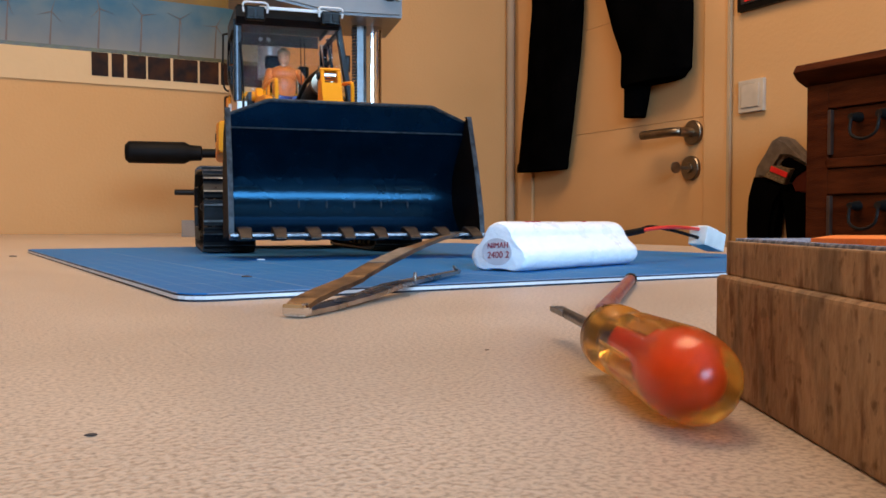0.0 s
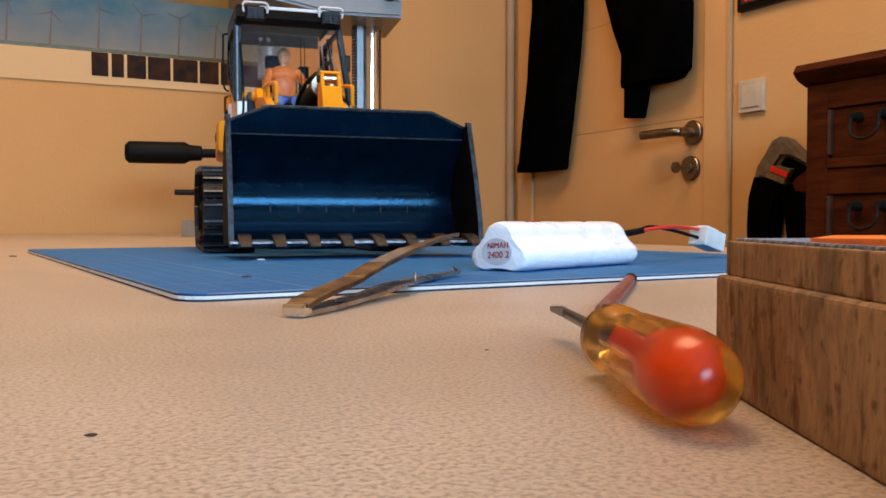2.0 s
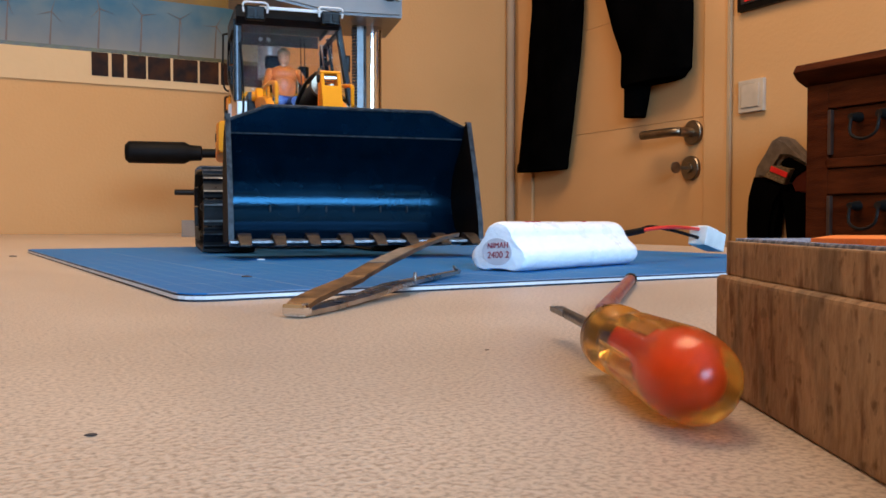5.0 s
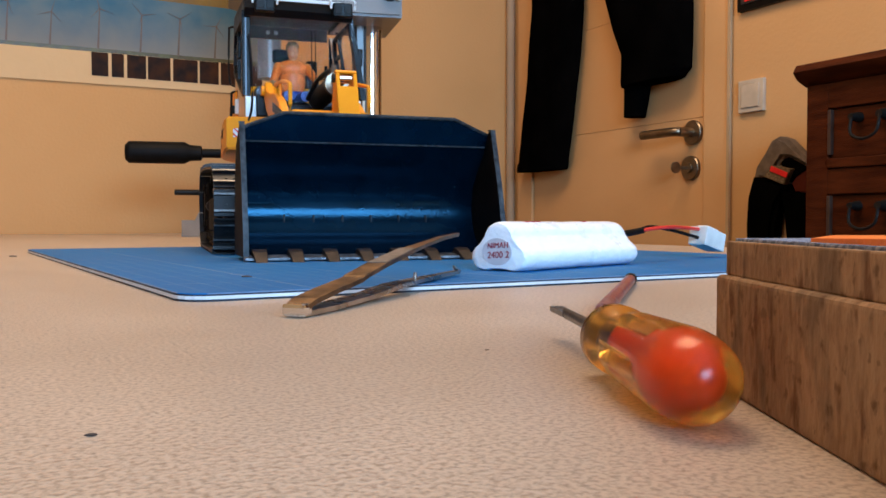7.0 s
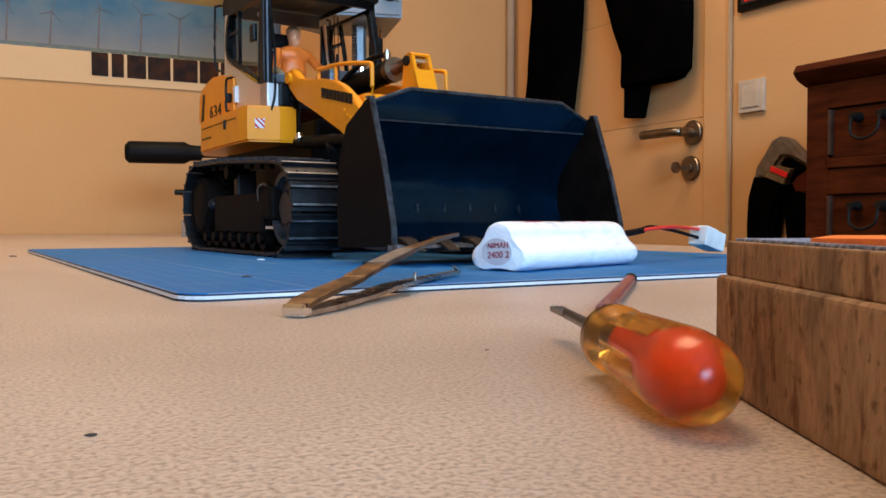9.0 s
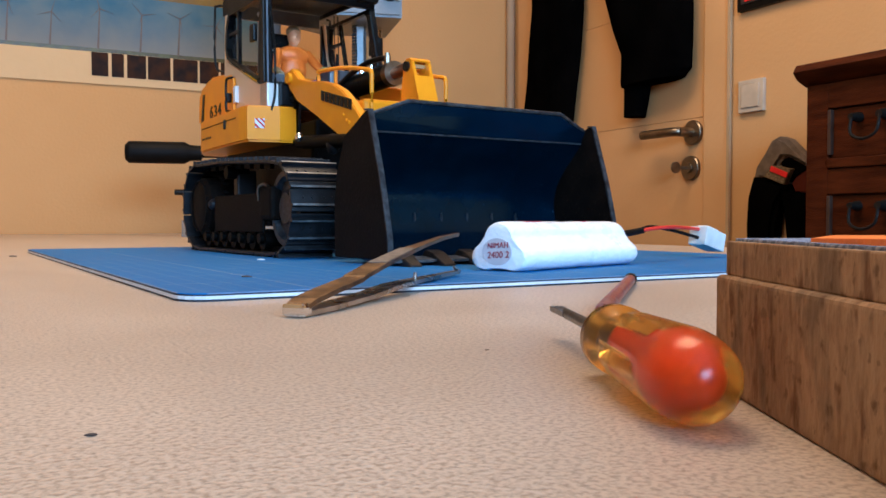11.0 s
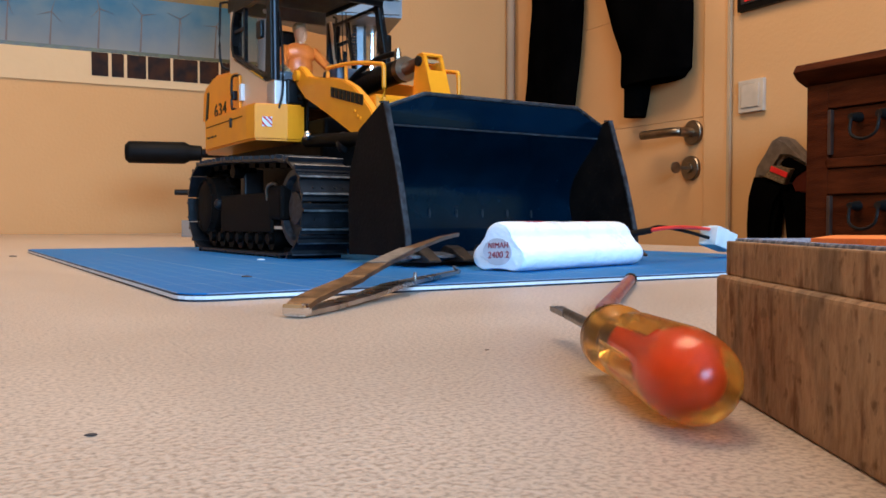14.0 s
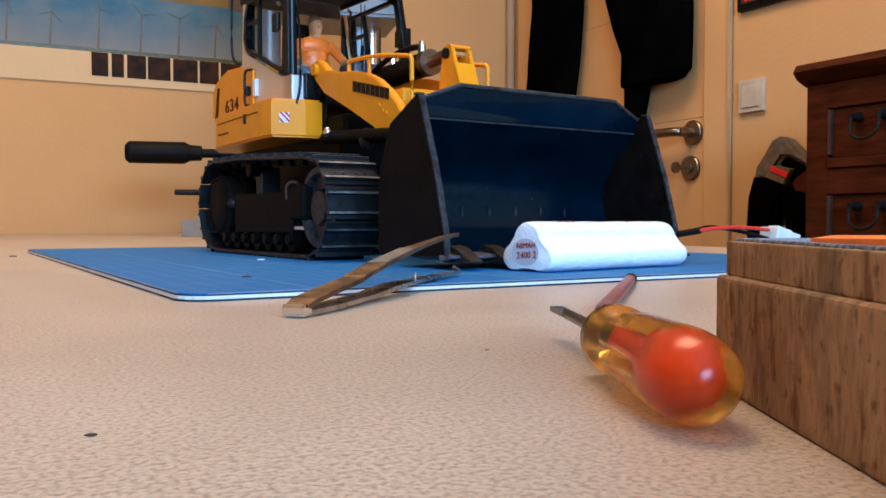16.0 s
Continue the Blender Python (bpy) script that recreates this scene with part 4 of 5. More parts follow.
for f_ in shoe_bm.faces:
    if f_.calc_center_median().z < -0.0011:
        f_.material_index = 2
for by in (-0.0105, -0.0045, 0.0045, 0.0105):
    rod((0.0006, by, 0.0008), (0.0006, by, 0.0018), 0.0010, None, 6, shoe_bm)
for by in (-0.006, 0.001, 0.008):
    prism([(-PITCH * 0.47, by), (-PITCH * 0.40, by), (-PITCH * 0.40, by + 0.0026), (-PITCH * 0.47, by + 0.0026)], 0.0010, 0.00125, "z", 0, shoe_bm)
moving_shoes = []
wheels = []


def build_tracks():
    for side, y in (("right", -0.078), ("left", 0.060)):
        t = new("track")
        t.parent = loader
        t["label"] = "black steel crawler track with raised grousers"
        first = None
        for i in range(SHOES):
            if first is None:
                ob = part("track_shoe", shoe_bm.copy(), [M_TRACK, M_GROUSER, M_CHASSIS], t)
                first = ob.data
            else:
                ob = new("track_shoe", first)
                ob.parent = t
            ob.matrix_basis = shoe_pose(i * PITCH, y)
            moving_shoes.append((ob, i * PITCH, y, side))
        s = 1 if y > 0 else -1
        f = new("undercarriage")
        f.parent = loader
        f.matrix_basis = pose(0.035, 0, 0)
        fr = box(-0.040, 0.082, y - 0.012, y + 0.012, 0.0215, 0.046, 0.002)
        box(-0.03, 0.078, y + s * 0.012, y + s * 0.0145, 0.0170, 0.0450, 0.001, fr)
        part("roller_frame", fr, M_SIDE, f)
        br = box(0.072, 0.096, y - 0.015, y + 0.015, 0.026, 0.050, 0.003)
        part("idler_bracket", br, M_SIDE, f)
        part("tension_pin", tube([(0.070, y + s * 0.014, 0.040), (0.073, y + s * 0.0155, 0.0485), (0.082, y + s * 0.0155, 0.0515), (0.088, y + s * 0.014, 0.0505)], 0.0011, 8), M_STEEL, f, "steel bent pin", smooth=True)
        part("carrier_post", box(-0.008, 0.002, y - 0.006, y + 0.010, 0.044, 0.066, 0.0015), M_TRACK, f)
        cr = rod((-0.003, y - 0.014, 0.0640), (-0.003, y + 0.004, 0.0640), 0.0052, None, 18)
        part("carrier_roller", cr, M_CHASSIS, f, smooth=True)
        for rx in (-0.052, -0.031, -0.010, 0.011, 0.032, 0.053, 0.074):
            b = rod((rx, y - 0.013, 0.0115), (rx, y + 0.013, 0.0115), 0.0075, None, 18)
            rod((rx, y - 0.016, 0.0125), (rx, y + 0.016, 0.0125), 0.0040, None, 12, b)
            part("track_roller", b, M_CHASSIS, f, smooth=True)
        part("motor_cap", ball((-0.0400, y + s * 0.012, 0.0392), 0.0048, (1, 1, 1), None, 16), M_TRACK, f, "dark round motor cap", smooth=True)
        # sprocket with its hub, and the front idler
        sp = lathe([(0.006, -0.0165), (0.020, -0.0160), (0.0245, -0.013), (0.0245, 0.0), (0.0265, 0.0), (0.0265, 0.010), (0.010, 0.012)], 36, None, pose(0, 0, 0, 90 if s < 0 else -90, 0, 0) @ pose(0, 0, 0, 180, 0, 0))
        for k in range(20):
            a = 2 * math.pi * k / 20
            ball((0.0275 * math.cos(a), 0, 0.0275 * math.sin(a)), 0.0022, (1, 1.6, 1), sp, 8)
        for k in range(12):
            a = 2 * math.pi * k / 12
            rod((0.0215 * math.cos(a), s * 0.0150, 0.0215 * math.sin(a)), (0.0215 * math.cos(a), s * 0.0172, 0.0215 * math.sin(a)), 0.0011, None, 6, sp)
        for k in range(40):
            a, a2 = 2 * math.pi * k / 40, 2 * math.pi * (k + 1) / 40
            rod((0.0212 * math.cos(a), s * 0.0166, 0.0212 * math.sin(a)), (0.0212 * math.cos(a2), s * 0.0166, 0.0212 * math.sin(a2)), 0.0006, None, 6, sp)
        ob = part("drive_sprocket", sp, M_SIDE, loader, "dark steel drive sprocket with bolted hub", Matrix.Translation((WHEELS[0][0], y, WHEELS[0][1])), True)
        wheels.append((ob, WHEELS[0], y, side, 0.0345))
        idl = lathe([(r_ * 0.89, h_) for r_, h_ in [(0.005, -0.011), (0.012, -0.011), (0.014, -0.007), (0.023, -0.007), (0.025, -0.011), (0.0295, -0.011), (0.0295, 0.011), (0.025, 0.011), (0.023, 0.007), (0.014, 0.007), (0.012, 0.011), (0.005, 0.011)]], 36, None, pose(0, 0, 0, 90, 0, 0))
        ob = part("front_idler", idl, M_EDGE, loader, "worn steel front idler wheel", None, True)
        wheels.append((ob, WHEELS[3], y, side, 0.0310))


build_tracks()


def build_body():
    part("chassis", box(-0.118, 0.088, -0.041, 0.041, 0.030, 0.092, 0.004), M_CHASSIS, loader)
    part("axle_tube", rod((0.045, -0.075, 0.036), (0.045, 0.060, 0.036), 0.010), M_CHASSIS, loader, smooth=True)
    for s in (-1, 1):
        # black pivot blocks behind the arms, and the thin plate below them
        p0, p1 = sorted((YC + s * 0.0290, YC + s * 0.0430))
        part("pivot_block", box(0.034, 0.0515, p0, p1, 0.1178, 0.1375, 0.0012), M_CABBLACK, loader)
        p0, p1 = sorted((YC + s * 0.0268, YC + s * 0.0286))
        part("arm_tower", prism([(0.028, 0.060), (0.0545, 0.060), (0.0560, 0.120), (0.0610, 0.1360), (0.0600, 0.1440), (0.0540, 0.1450), (0.046, 0.138)], p0, p1, "y", 0.0005), M_CABBLACK, loader)
        for pz in (0.1235, 0.1310):
            part("hose_end", rod((0.0515, YC + s * 0.0330, pz), (0.0560, YC + s * 0.0330, pz), 0.0022, None, 10), M_IRON, loader, smooth=True)
        # yellow side tanks, chamfered to the back
        out = [(-0.128, s * 0.040), (-0.128, s * 0.062), (-0.088, s * 0.075), (0.030, s * 0.080), (0.046, s * 0.079), (0.052, s * 0.054), (0.052, s * 0.040)]
        pnl = part("side_tank", prism(out, 0.0885, 0.1175, "z", 0.0016), M_YELLOW, loader, "yellow side tank with red and white warning plate")
        if s < 0:
            # warning plate on the front corner
            fa, fb = Vector((0.046, -0.079, 0)), Vector((0.052, -0.054, 0))
            d = (fb - fa).normalized()
            nrm = Vector((d.y, -d.x, 0))
            pm = Matrix(((d.x, 0, nrm.x, 0.0468 + nrm.x * 0.0004), (d.y, 0, nrm.y, -0.0752 + nrm.y * 0.0004), (0, 1, 0, 0.098), (0, 0, 0, 1)))
            wpl = part("warning_plate", box(0, 0.0094, 0, 0.0094, 0, 0.0003), M_WHITEP, pnl, "white plate with red diagonal stripes", pm @ Matrix.Translation((0.002, 0.0012, 0)) @ Matrix.Scale(0.82, 4))
            st = bmesh.new()
            e = 0.0094
            for poly in ([(0, e), (0.0022, e), (e, 0.0022), (e, 0)], [(0.0045, e), (0.0069, e), (e, 0.0069), (e, 0.0045)], [(0, 0.0050), (0, 0.0026), (0.0026, 0), (0.0050, 0)]):
                prism(poly, 0.0003, 0.0005, "z", 0, st)
            part("stripe", st, M_RED, wpl)
            bars = bmesh.new()
            for k, w_ in enumerate((0.0042, 0.0030, 0.0052, 0.0036, 0.0046)):
                box(0.0060 * k, 0.0060 * k + w_, -0.0003, 0.0, 0.0, 0.0016, 0, bars)
            part("small_writing", bars, M_CABBLACK, pnl, m=pose(-0.082, -0.07535, 0.0990, 0, 0, -2.43))
            part("latch", box(-0.0025, 0.0025, -0.0010, 0.0012, -0.004, 0.004, 0.001), M_CABBLACK, pnl, m=pose(-0.010, -0.0785, 0.107, 0, 0, -2.43))
            part("seam", box(0, 0.105, -0.0003, 0.001, 0, 0.0007), M_CHASSIS, pnl, m=pose(-0.084, -0.07525, 0.1090, 0, 0, -2.43))
    # engine hood
    hood = part("engine_hood", prism([(-0.136, 0.1178), (-0.133, 0.146), (-0.124, 0.154), (-0.100, 0.1605), (-0.036, 0.157), (-0.026, 0.148), (-0.0255, 0.1178)], -0.0630, 0.050, "y", 0.003), M_YELLOW, loader, "yellow engine hood with black number", smooth=False)
    num = letters("number", "634", 0.0160, Matrix.Translation((-0.0985, -0.0632, 0.1215)) @ Matrix.Rotation(radians(90), 4, "X") @ Matrix.Diagonal((1.30, 1, 1, 1)), M_CABBLACK, hood, 0.0003)
    num.data.offset, num.data.space_character = 0.00018, 1.12
    part("grille", prism([(-0.124, 0.1195), (-0.118, 0.1195), (-0.113, 0.146), (-0.118, 0.146)], -0.0637, -0.062, "y"), M_CABBLACK, hood)
    part("grab_handle", tube([(-0.0300, -0.063, 0.1205), (-0.0320, -0.0675, 0.1215), (-0.0370, -0.068, 0.124), (-0.0370, -0.068, 0.146), (-0.0330, -0.0675, 0.1500), (-0.0300, -0.063, 0.1505)], 0.0011, 8), M_IRON, hood, "black bent grab handle", smooth=True)
    part("handle_clip", box(-0.042, -0.036, -0.0675, -0.063, 0.130, 0.138, 0.001), M_IRON, hood)
    part("lamp_strip", box(-0.0255, -0.0195, -0.0660, -0.0610, 0.1275, 0.1420, 0.001), M_WHITEP, hood, "white lamp strip")
    part("rear_lamp", box(-0.0290, -0.0258, -0.0655, -0.0630, 0.120, 0.150, 0.001), M_YELLOW, hood)
    part("exhaust", rod((-0.095, 0.02, 0.155), (-0.095, 0.02, 0.195), 0.006), M_IRON, hood, smooth=True)
    # dark underside and coupling details below the tanks
    part("hydraulic_block", box(0.052, 0.086, -0.038, 0.038, 0.070, 0.105, 0.003), M_CHASSIS, loader)
    lc = rod((0.075, -0.0475, 0.087), (0.185, -0.0475, 0.080), 0.0050, None, 16)
    part("lift_cylinder", lc, M_CHASSIS, loader, smooth=True)
    part("rod_clevis", ball((0.137, -0.0475, 0.0810), 0.0070, (1, 0.7, 1.1), None, 16), M_TRACK, loader, "dark cylinder clevis", smooth=True)
    part("lift_cylinder", rod((0.075, 0.0475, 0.087), (0.185, 0.0475, 0.080), 0.0050, None, 16), M_CHASSIS, loader, smooth=True)
    part("grease_nipple", ball((0.088, -0.053, 0.0895), 0.0032, (1, 1, 1.2)), M_CHROME, loader, smooth=True)


build_body()


def build_cab():
    """Cream cab with a black roof, slanting side windows and a clear front."""
    c = new("cab")
    c.parent = loader
    c["label"] = "cream cab with black roof and clear windows"
    yr, yl = YC - 0.050, YC + 0.050
    xf, xr = 0.046, -0.058
    zs = 0.1365
    # the window's outline in the side walls
    win = [(-0.046, 0.196), (-0.048, 0.178), (-0.043, 0.168), (0.028, 0.1405), (0.036, 0.1410), (0.041, 0.204), (0.036, 0.208), (-0.040, 0.208)]
    def lean(bm, o):
        """The left side of the cab leans in towards the roof."""
        if o > 0:
            for v in bm.verts:
                v.co.y += 0.004 - (0.0120 * (v.co.z - 0.1365) / 0.0755 if v.co.z > 0.1365 else 0)
        return bm
    for y, o in ((yr, -1), (yl, 1)):
        b = bmesh.new()
        # wall below the window and behind it
        prism([(xr, 0.1175), (xf, 0.1175), (xf, 0.1365), (0.036, 0.1365), (0.026, 0.1375), (-0.045, 0.1655), (-0.0495, 0.176), (-0.0495, 0.212), (xr + 0.004, 0.212)], y, y + o * 0.0022, "y", 0, b)
        part("side_wall", lean(b, o), M_CREAM, c, "cream painted side wall")
        # black window surround
        fr = bmesh.new()
        inner = []
        cx_, cz_ = -0.002, 0.180
        for x, z in win:
            k = 1 - 0.0045 / math.hypot(x - cx_, z - cz_)
            inner.append((cx_ + (x - cx_) * k, cz_ + (z - cz_) * k))
        n = len(win)
        for i in range(n):
            j = (i + 1) % n
            prism([win[i], win[j], inner[j], inner[i]], y - o * 0.0005, y + o * (0.0034 if o > 0 else 0.0044), "y", 0, fr)
        box(-0.020, -0.0165, min(y, y + o * 0.003), max(y, y + o * 0.003), 0.158, 0.207, 0, fr)
        box(-0.046, -0.020, min(y, y + o * 0.003), max(y, y + o * 0.003), 0.188, 0.1905, 0, fr)
        part("window_frame", lean(fr, o), M_CABBLACK, c)
        part("side_glass", lean(prism(inner, y + o * 0.0010, y + o * 0.0014, "y"), o), M_GLASS, c).visible_shadow = False
        part("front_pillar", lean(prism([(0.036, zs), (0.047, zs), (0.0455, 0.212), (0.0375, 0.212)], y - o * (0.0015 if o > 0 else 0.0028), y + o * (0.0036 if o > 0 else 0.0046), "y", 0.0008), o), M_CABBLACK, c)
        if o < 0:
            part("pillar_strip", prism([(0.0466, zs), (0.0476, zs), (0.0461, 0.205), (0.0451, 0.205)], y + o * 0.0008, y + o * 0.0022, "y"), M_SILVER, c)
        part("door_handle", box(0.020, 0.030, min(y + o * 0.0035, y + o * 0.007), max(y + o * 0.0035, y + o * 0.007), 0.172, 0.186, 0.001), M_CABBLACK, c)
        part("front_corner", box(0.030, 0.0475, min(y + o * 0.0022, y - o * 0.019), max(y + o * 0.0022, y - o * 0.019), 0.1130, 0.1360, 0.001), M_CREAM_LIT, c, "glossy cream front corner panel, window light put into its colour")
    part("rear_wall", box(xr - 0.002, xr, yr, yl, 0.1175, 0.150, 0), M_CREAM, c)
    part("rear_pillar", box(xr, xr + 0.006, yr, yr + 0.008, 0.150, 0.212, 0.001), M_CABBLACK, c)
    part("rear_pillar", box(xr, xr + 0.006, yl - 0.008, yl, 0.150, 0.212, 0.001), M_CABBLACK, c)
    part("rear_glass", box(xr + 0.001, xr + 0.0015, yr + 0.008, yl - 0.008, 0.152, 0.208), M_GLASS, c).visible_shadow = False
    part("windscreen", prism([(0.0470, 0.128), (0.0474, 0.128), (0.0459, 0.210), (0.0455, 0.210)], yr + 0.004, yl - 0.004, "y"), M_GLASS, c, "clear windscreen").visible_shadow = False
    part("dash_beam", box(0.036, 0.046, yr + 0.018, yl - 0.018, 0.116, 0.130, 0.002), M_CABBLACK, c)
    HEAD_Z = 0.2085
    roof = bmesh.new()
    prism([(xr, 0.2215), (0.046, 0.2190), (0.050, 0.2235), (xr, 0.2275)], yr - 0.003, yl - 0.0065, "y", 0.0012, roof)
    prism([(0.0462, 0.206), (0.050, 0.206), (0.054, 0.212), (0.0505, 0.2225), (0.0462, 0.2185)], yr - 0.003, yl - 0.0065, "y", 0.0008, roof)
    for y0, drop in ((yr - 0.003, 0.0125), (yl - 0.0085, 0.004)):
        prism([(xr, 0.2215 - drop), (0.046, 0.2195 - drop), (0.046, 0.2195), (xr, 0.222)], y0, y0 + 0.0022, "y", 0.0003, roof)
    part("roof", roof, M_CABBLACK, c, "black cab roof")
    part("headliner", box(xr + 0.0005, xr + 0.004, yr + 0.003, yl - 0.010, HEAD_Z, 0.2205, 0.0005), M_LINING, c, "grey rear header panel")
    for y in (YC - 0.020, YC - 0.012):
        part("cab_lamp", lathe([(0.0022, 0), (0.0018, 0.0012)], 14, None, pose(xr + 0.0040, y, HEAD_Z + 0.006, 0, 90, 0)), M_WHITEP, c, smooth=True)
    part("roof_edge", box(0.0535, 0.0555, yr + 0.018, yl - 0.018, 0.2195, 0.2225, 0.0006), M_WHITEP, c)
    for y in (YC - 0.036, YC + 0.033):
        l_ = part("work_lamp", box(0.0535, 0.062, y - 0.0085, y + 0.0085, 0.2085, 0.2205, 0.001), M_CABBLACK, c, "black twin work lamp with white bracket")
        for dy in (-0.0043, 0.0043):
            part("lens", box(0.062, 0.0628, y + dy - 0.0032, y + dy + 0.0032, 0.2105, 0.2180, 0.0004), M_IRON, l_)
        part("bracket", tube([(0.060, y - 0.0105, 0.2150), (0.060, y - 0.0105, 0.2232), (0.060, y, 0.2240), (0.060, y + 0.0105, 0.2232), (0.060, y + 0.0105, 0.2150)], 0.0010, 8), M_WHITEP, l_, smooth=True)
    # seat, console, wiper, mirrors and rails
    seat = box(-0.040, -0.008, YC - 0.016, YC + 0.016, 0.128, 0.140, 0.004)
    box(-0.046, -0.036, YC - 0.016, YC + 0.016, 0.136, 0.180, 0.004, seat)
    box(-0.046, -0.038, YC - 0.017, YC + 0.003, 0.182, 0.196, 0.003, seat)
    part("seat", seat, M_BLACKPLASTIC, c)
    part("cab_floor", box(xr, xf - 0.004, yr + 0.002, yl - 0.002, 0.1178, 0.1230), M_CHASSIS, c)
    cons = box(-0.012, 0.018, YC + 0.016, YC + 0.040, 0.123, 0.158, 0.004)
    box(-0.012, 0.018, YC - 0.040, YC - 0.022, 0.123, 0.150, 0.004, cons)
    part("console", cons, mat("grey_console", (0.06, 0.06, 0.065), rough=0.5), c)
    part("console_lever", rod((0.012, YC + 0.026, 0.156), (0.014, YC + 0.026, 0.172), 0.0014), M_CABBLACK, c)
    part("wiper", tube([(0.0495, -0.0595, 0.1895), (0.0500, -0.0573, 0.1623), (0.0500, -0.0571, 0.1284), (0.0500, -0.0604, 0.1137)], 0.0010, 8), M_CABBLACK, c, smooth=True)
    for y, o in ((yr, -1), (yl, 1)):
        part("hand_rail", tube([(-0.058, y, 0.219), (-0.064, y + o * 0.006, 0.219), (-0.067, y + o * 0.007, 0.214), (-0.067, y + o * 0.007, 0.168), (-0.062, y, 0.160)], 0.0011, 8), M_IRON, c, smooth=True)
    part("mirror", box(0.043, 0.046, yl - 0.001, yl + 0.0045, 0.168, 0.184, 0.0015), M_CABBLACK, c)
    for y in (YC + 0.007, YC + 0.0105):
        part("wiper_arm", rod((0.0490, y, 0.140), (0.0480, y - 0.0005, 0.1965), 0.00045, None, 8), M_CABBLACK, c)


build_cab()


def build_driver_figure():
    """A plain moulded toy driver on the seat."""
    b = bmesh.new()
    slots = []

    def add(fn, slot):
        k = len(b.faces)
        fn()
        slots.append((k, slot))
    y = YC
    add(lambda: (ball((-0.024, y, 0.1615), 0.0125, (0.72, 1.0, 1.4), b, 20), ball((-0.023, y, 0.1735), 0.0125, (0.62, 1.25, 0.76), b, 20),
                 rod((-0.023, y - 0.014, 0.1755), (-0.014, y - 0.020, 0.158), 0.0044, 0.0036, 14, b), rod((-0.023, y + 0.014, 0.1755), (-0.008, y + 0.021, 0.160), 0.0044, 0.0036, 14, b), ball((-0.023, y - 0.014, 0.1755), 0.0045, (1, 1, 1), b, 14), ball((-0.023, y + 0.014, 0.1755), 0.0045, (1, 1, 1), b, 14)), 0)
    add(lambda: (ball((-0.021, y, 0.1905), 0.0069, (0.95, 0.84, 1.2), b, 18), ball((-0.0145, y, 0.1900), 0.0014, (1, 0.8, 1.3), b, 8), rod((-0.022, y, 0.176), (-0.022, y, 0.186), 0.0036, None, 12, b),
                 rod((-0.014, y - 0.020, 0.158), (0.000, y - 0.021, 0.152), 0.0036, 0.003, 12, b), rod((-0.008, y + 0.021, 0.160), (0.006, y + 0.024, 0.159), 0.0036, 0.003, 12, b)), 1)
    add(lambda: ball((-0.0228, y, 0.1950), 0.0071, (0.98, 0.93, 0.82), b, 18), 2)
    add(lambda: (ball((-0.024, y, 0.1475), 0.0115, (0.8, 1.05, 0.62), b, 18), rod((-0.02, y - 0.006, 0.1445), (0.008, y - 0.008, 0.1435), 0.0052, None, 12, b), rod((-0.02, y + 0.006, 0.1445), (0.008, y + 0.008, 0.1435), 0.0052, None, 12, b)), 3)
    b.faces.ensure_lookup_table()
    for (k, s), nxt in zip(slots, [x[0] for x in slots[1:]] + [len(b.faces)]):
        for i in range(k, nxt):
            b.faces[i].material_index = s
    return tagged(part("toy_driver", b, [M_SHIRT, M_SKIN, M_HAIR, M_BLUE], None, "", None, True), "small moulded plastic driver doll in an orange top", "doll")


DOLL = build_driver_figure()

# everything that swings about the lift pivot; built round the pivot as origin
lifting = []


def lift_part(name, bm, material, label="", smooth=False):
    bmesh.ops.translate(bm, verts=bm.verts, vec=(BUCKET_AT if name == "bucket" else Vector()) - PIV)
    ob = part(name, bm, material, loader, label, Matrix.Translation(PIV), smooth)
    lifting.append(ob)
    return ob


def sub(name, bm, material, parent, label="", smooth=False):
    bmesh.ops.translate(bm, verts=bm.verts, vec=(BUCKET_AT if parent.name == "bucket" else Vector()) - PIV)
    return part(name, bm, material, parent, label, None, smooth)


def arm_outline():
    pts = [(0.0655, 0.1360), (0.0680, 0.1425), (0.0745, 0.1440), (0.0810, 0.1405), (0.0900, 0.1340), (0.1080, 0.1300), (0.1300, 0.1275), (0.1480, 0.1235), (0.1640, 0.1170), (0.1780, 0.1080), (0.1900, 0.0980), (0.2000, 0.0860), (0.2080, 0.0700), (0.2080, 0.0400), (0.1980, 0.0400), (0.1850, 0.0700), (0.1600, 0.0850), (0.1200, 0.1030), (0.0840, 0.1180), (0.0700, 0.1290)]
    return [(x - 0.016 + (x - 0.073) * 0.02, z + 0.0029 - (x - 0.073) * 0.005) for x, z in pts]


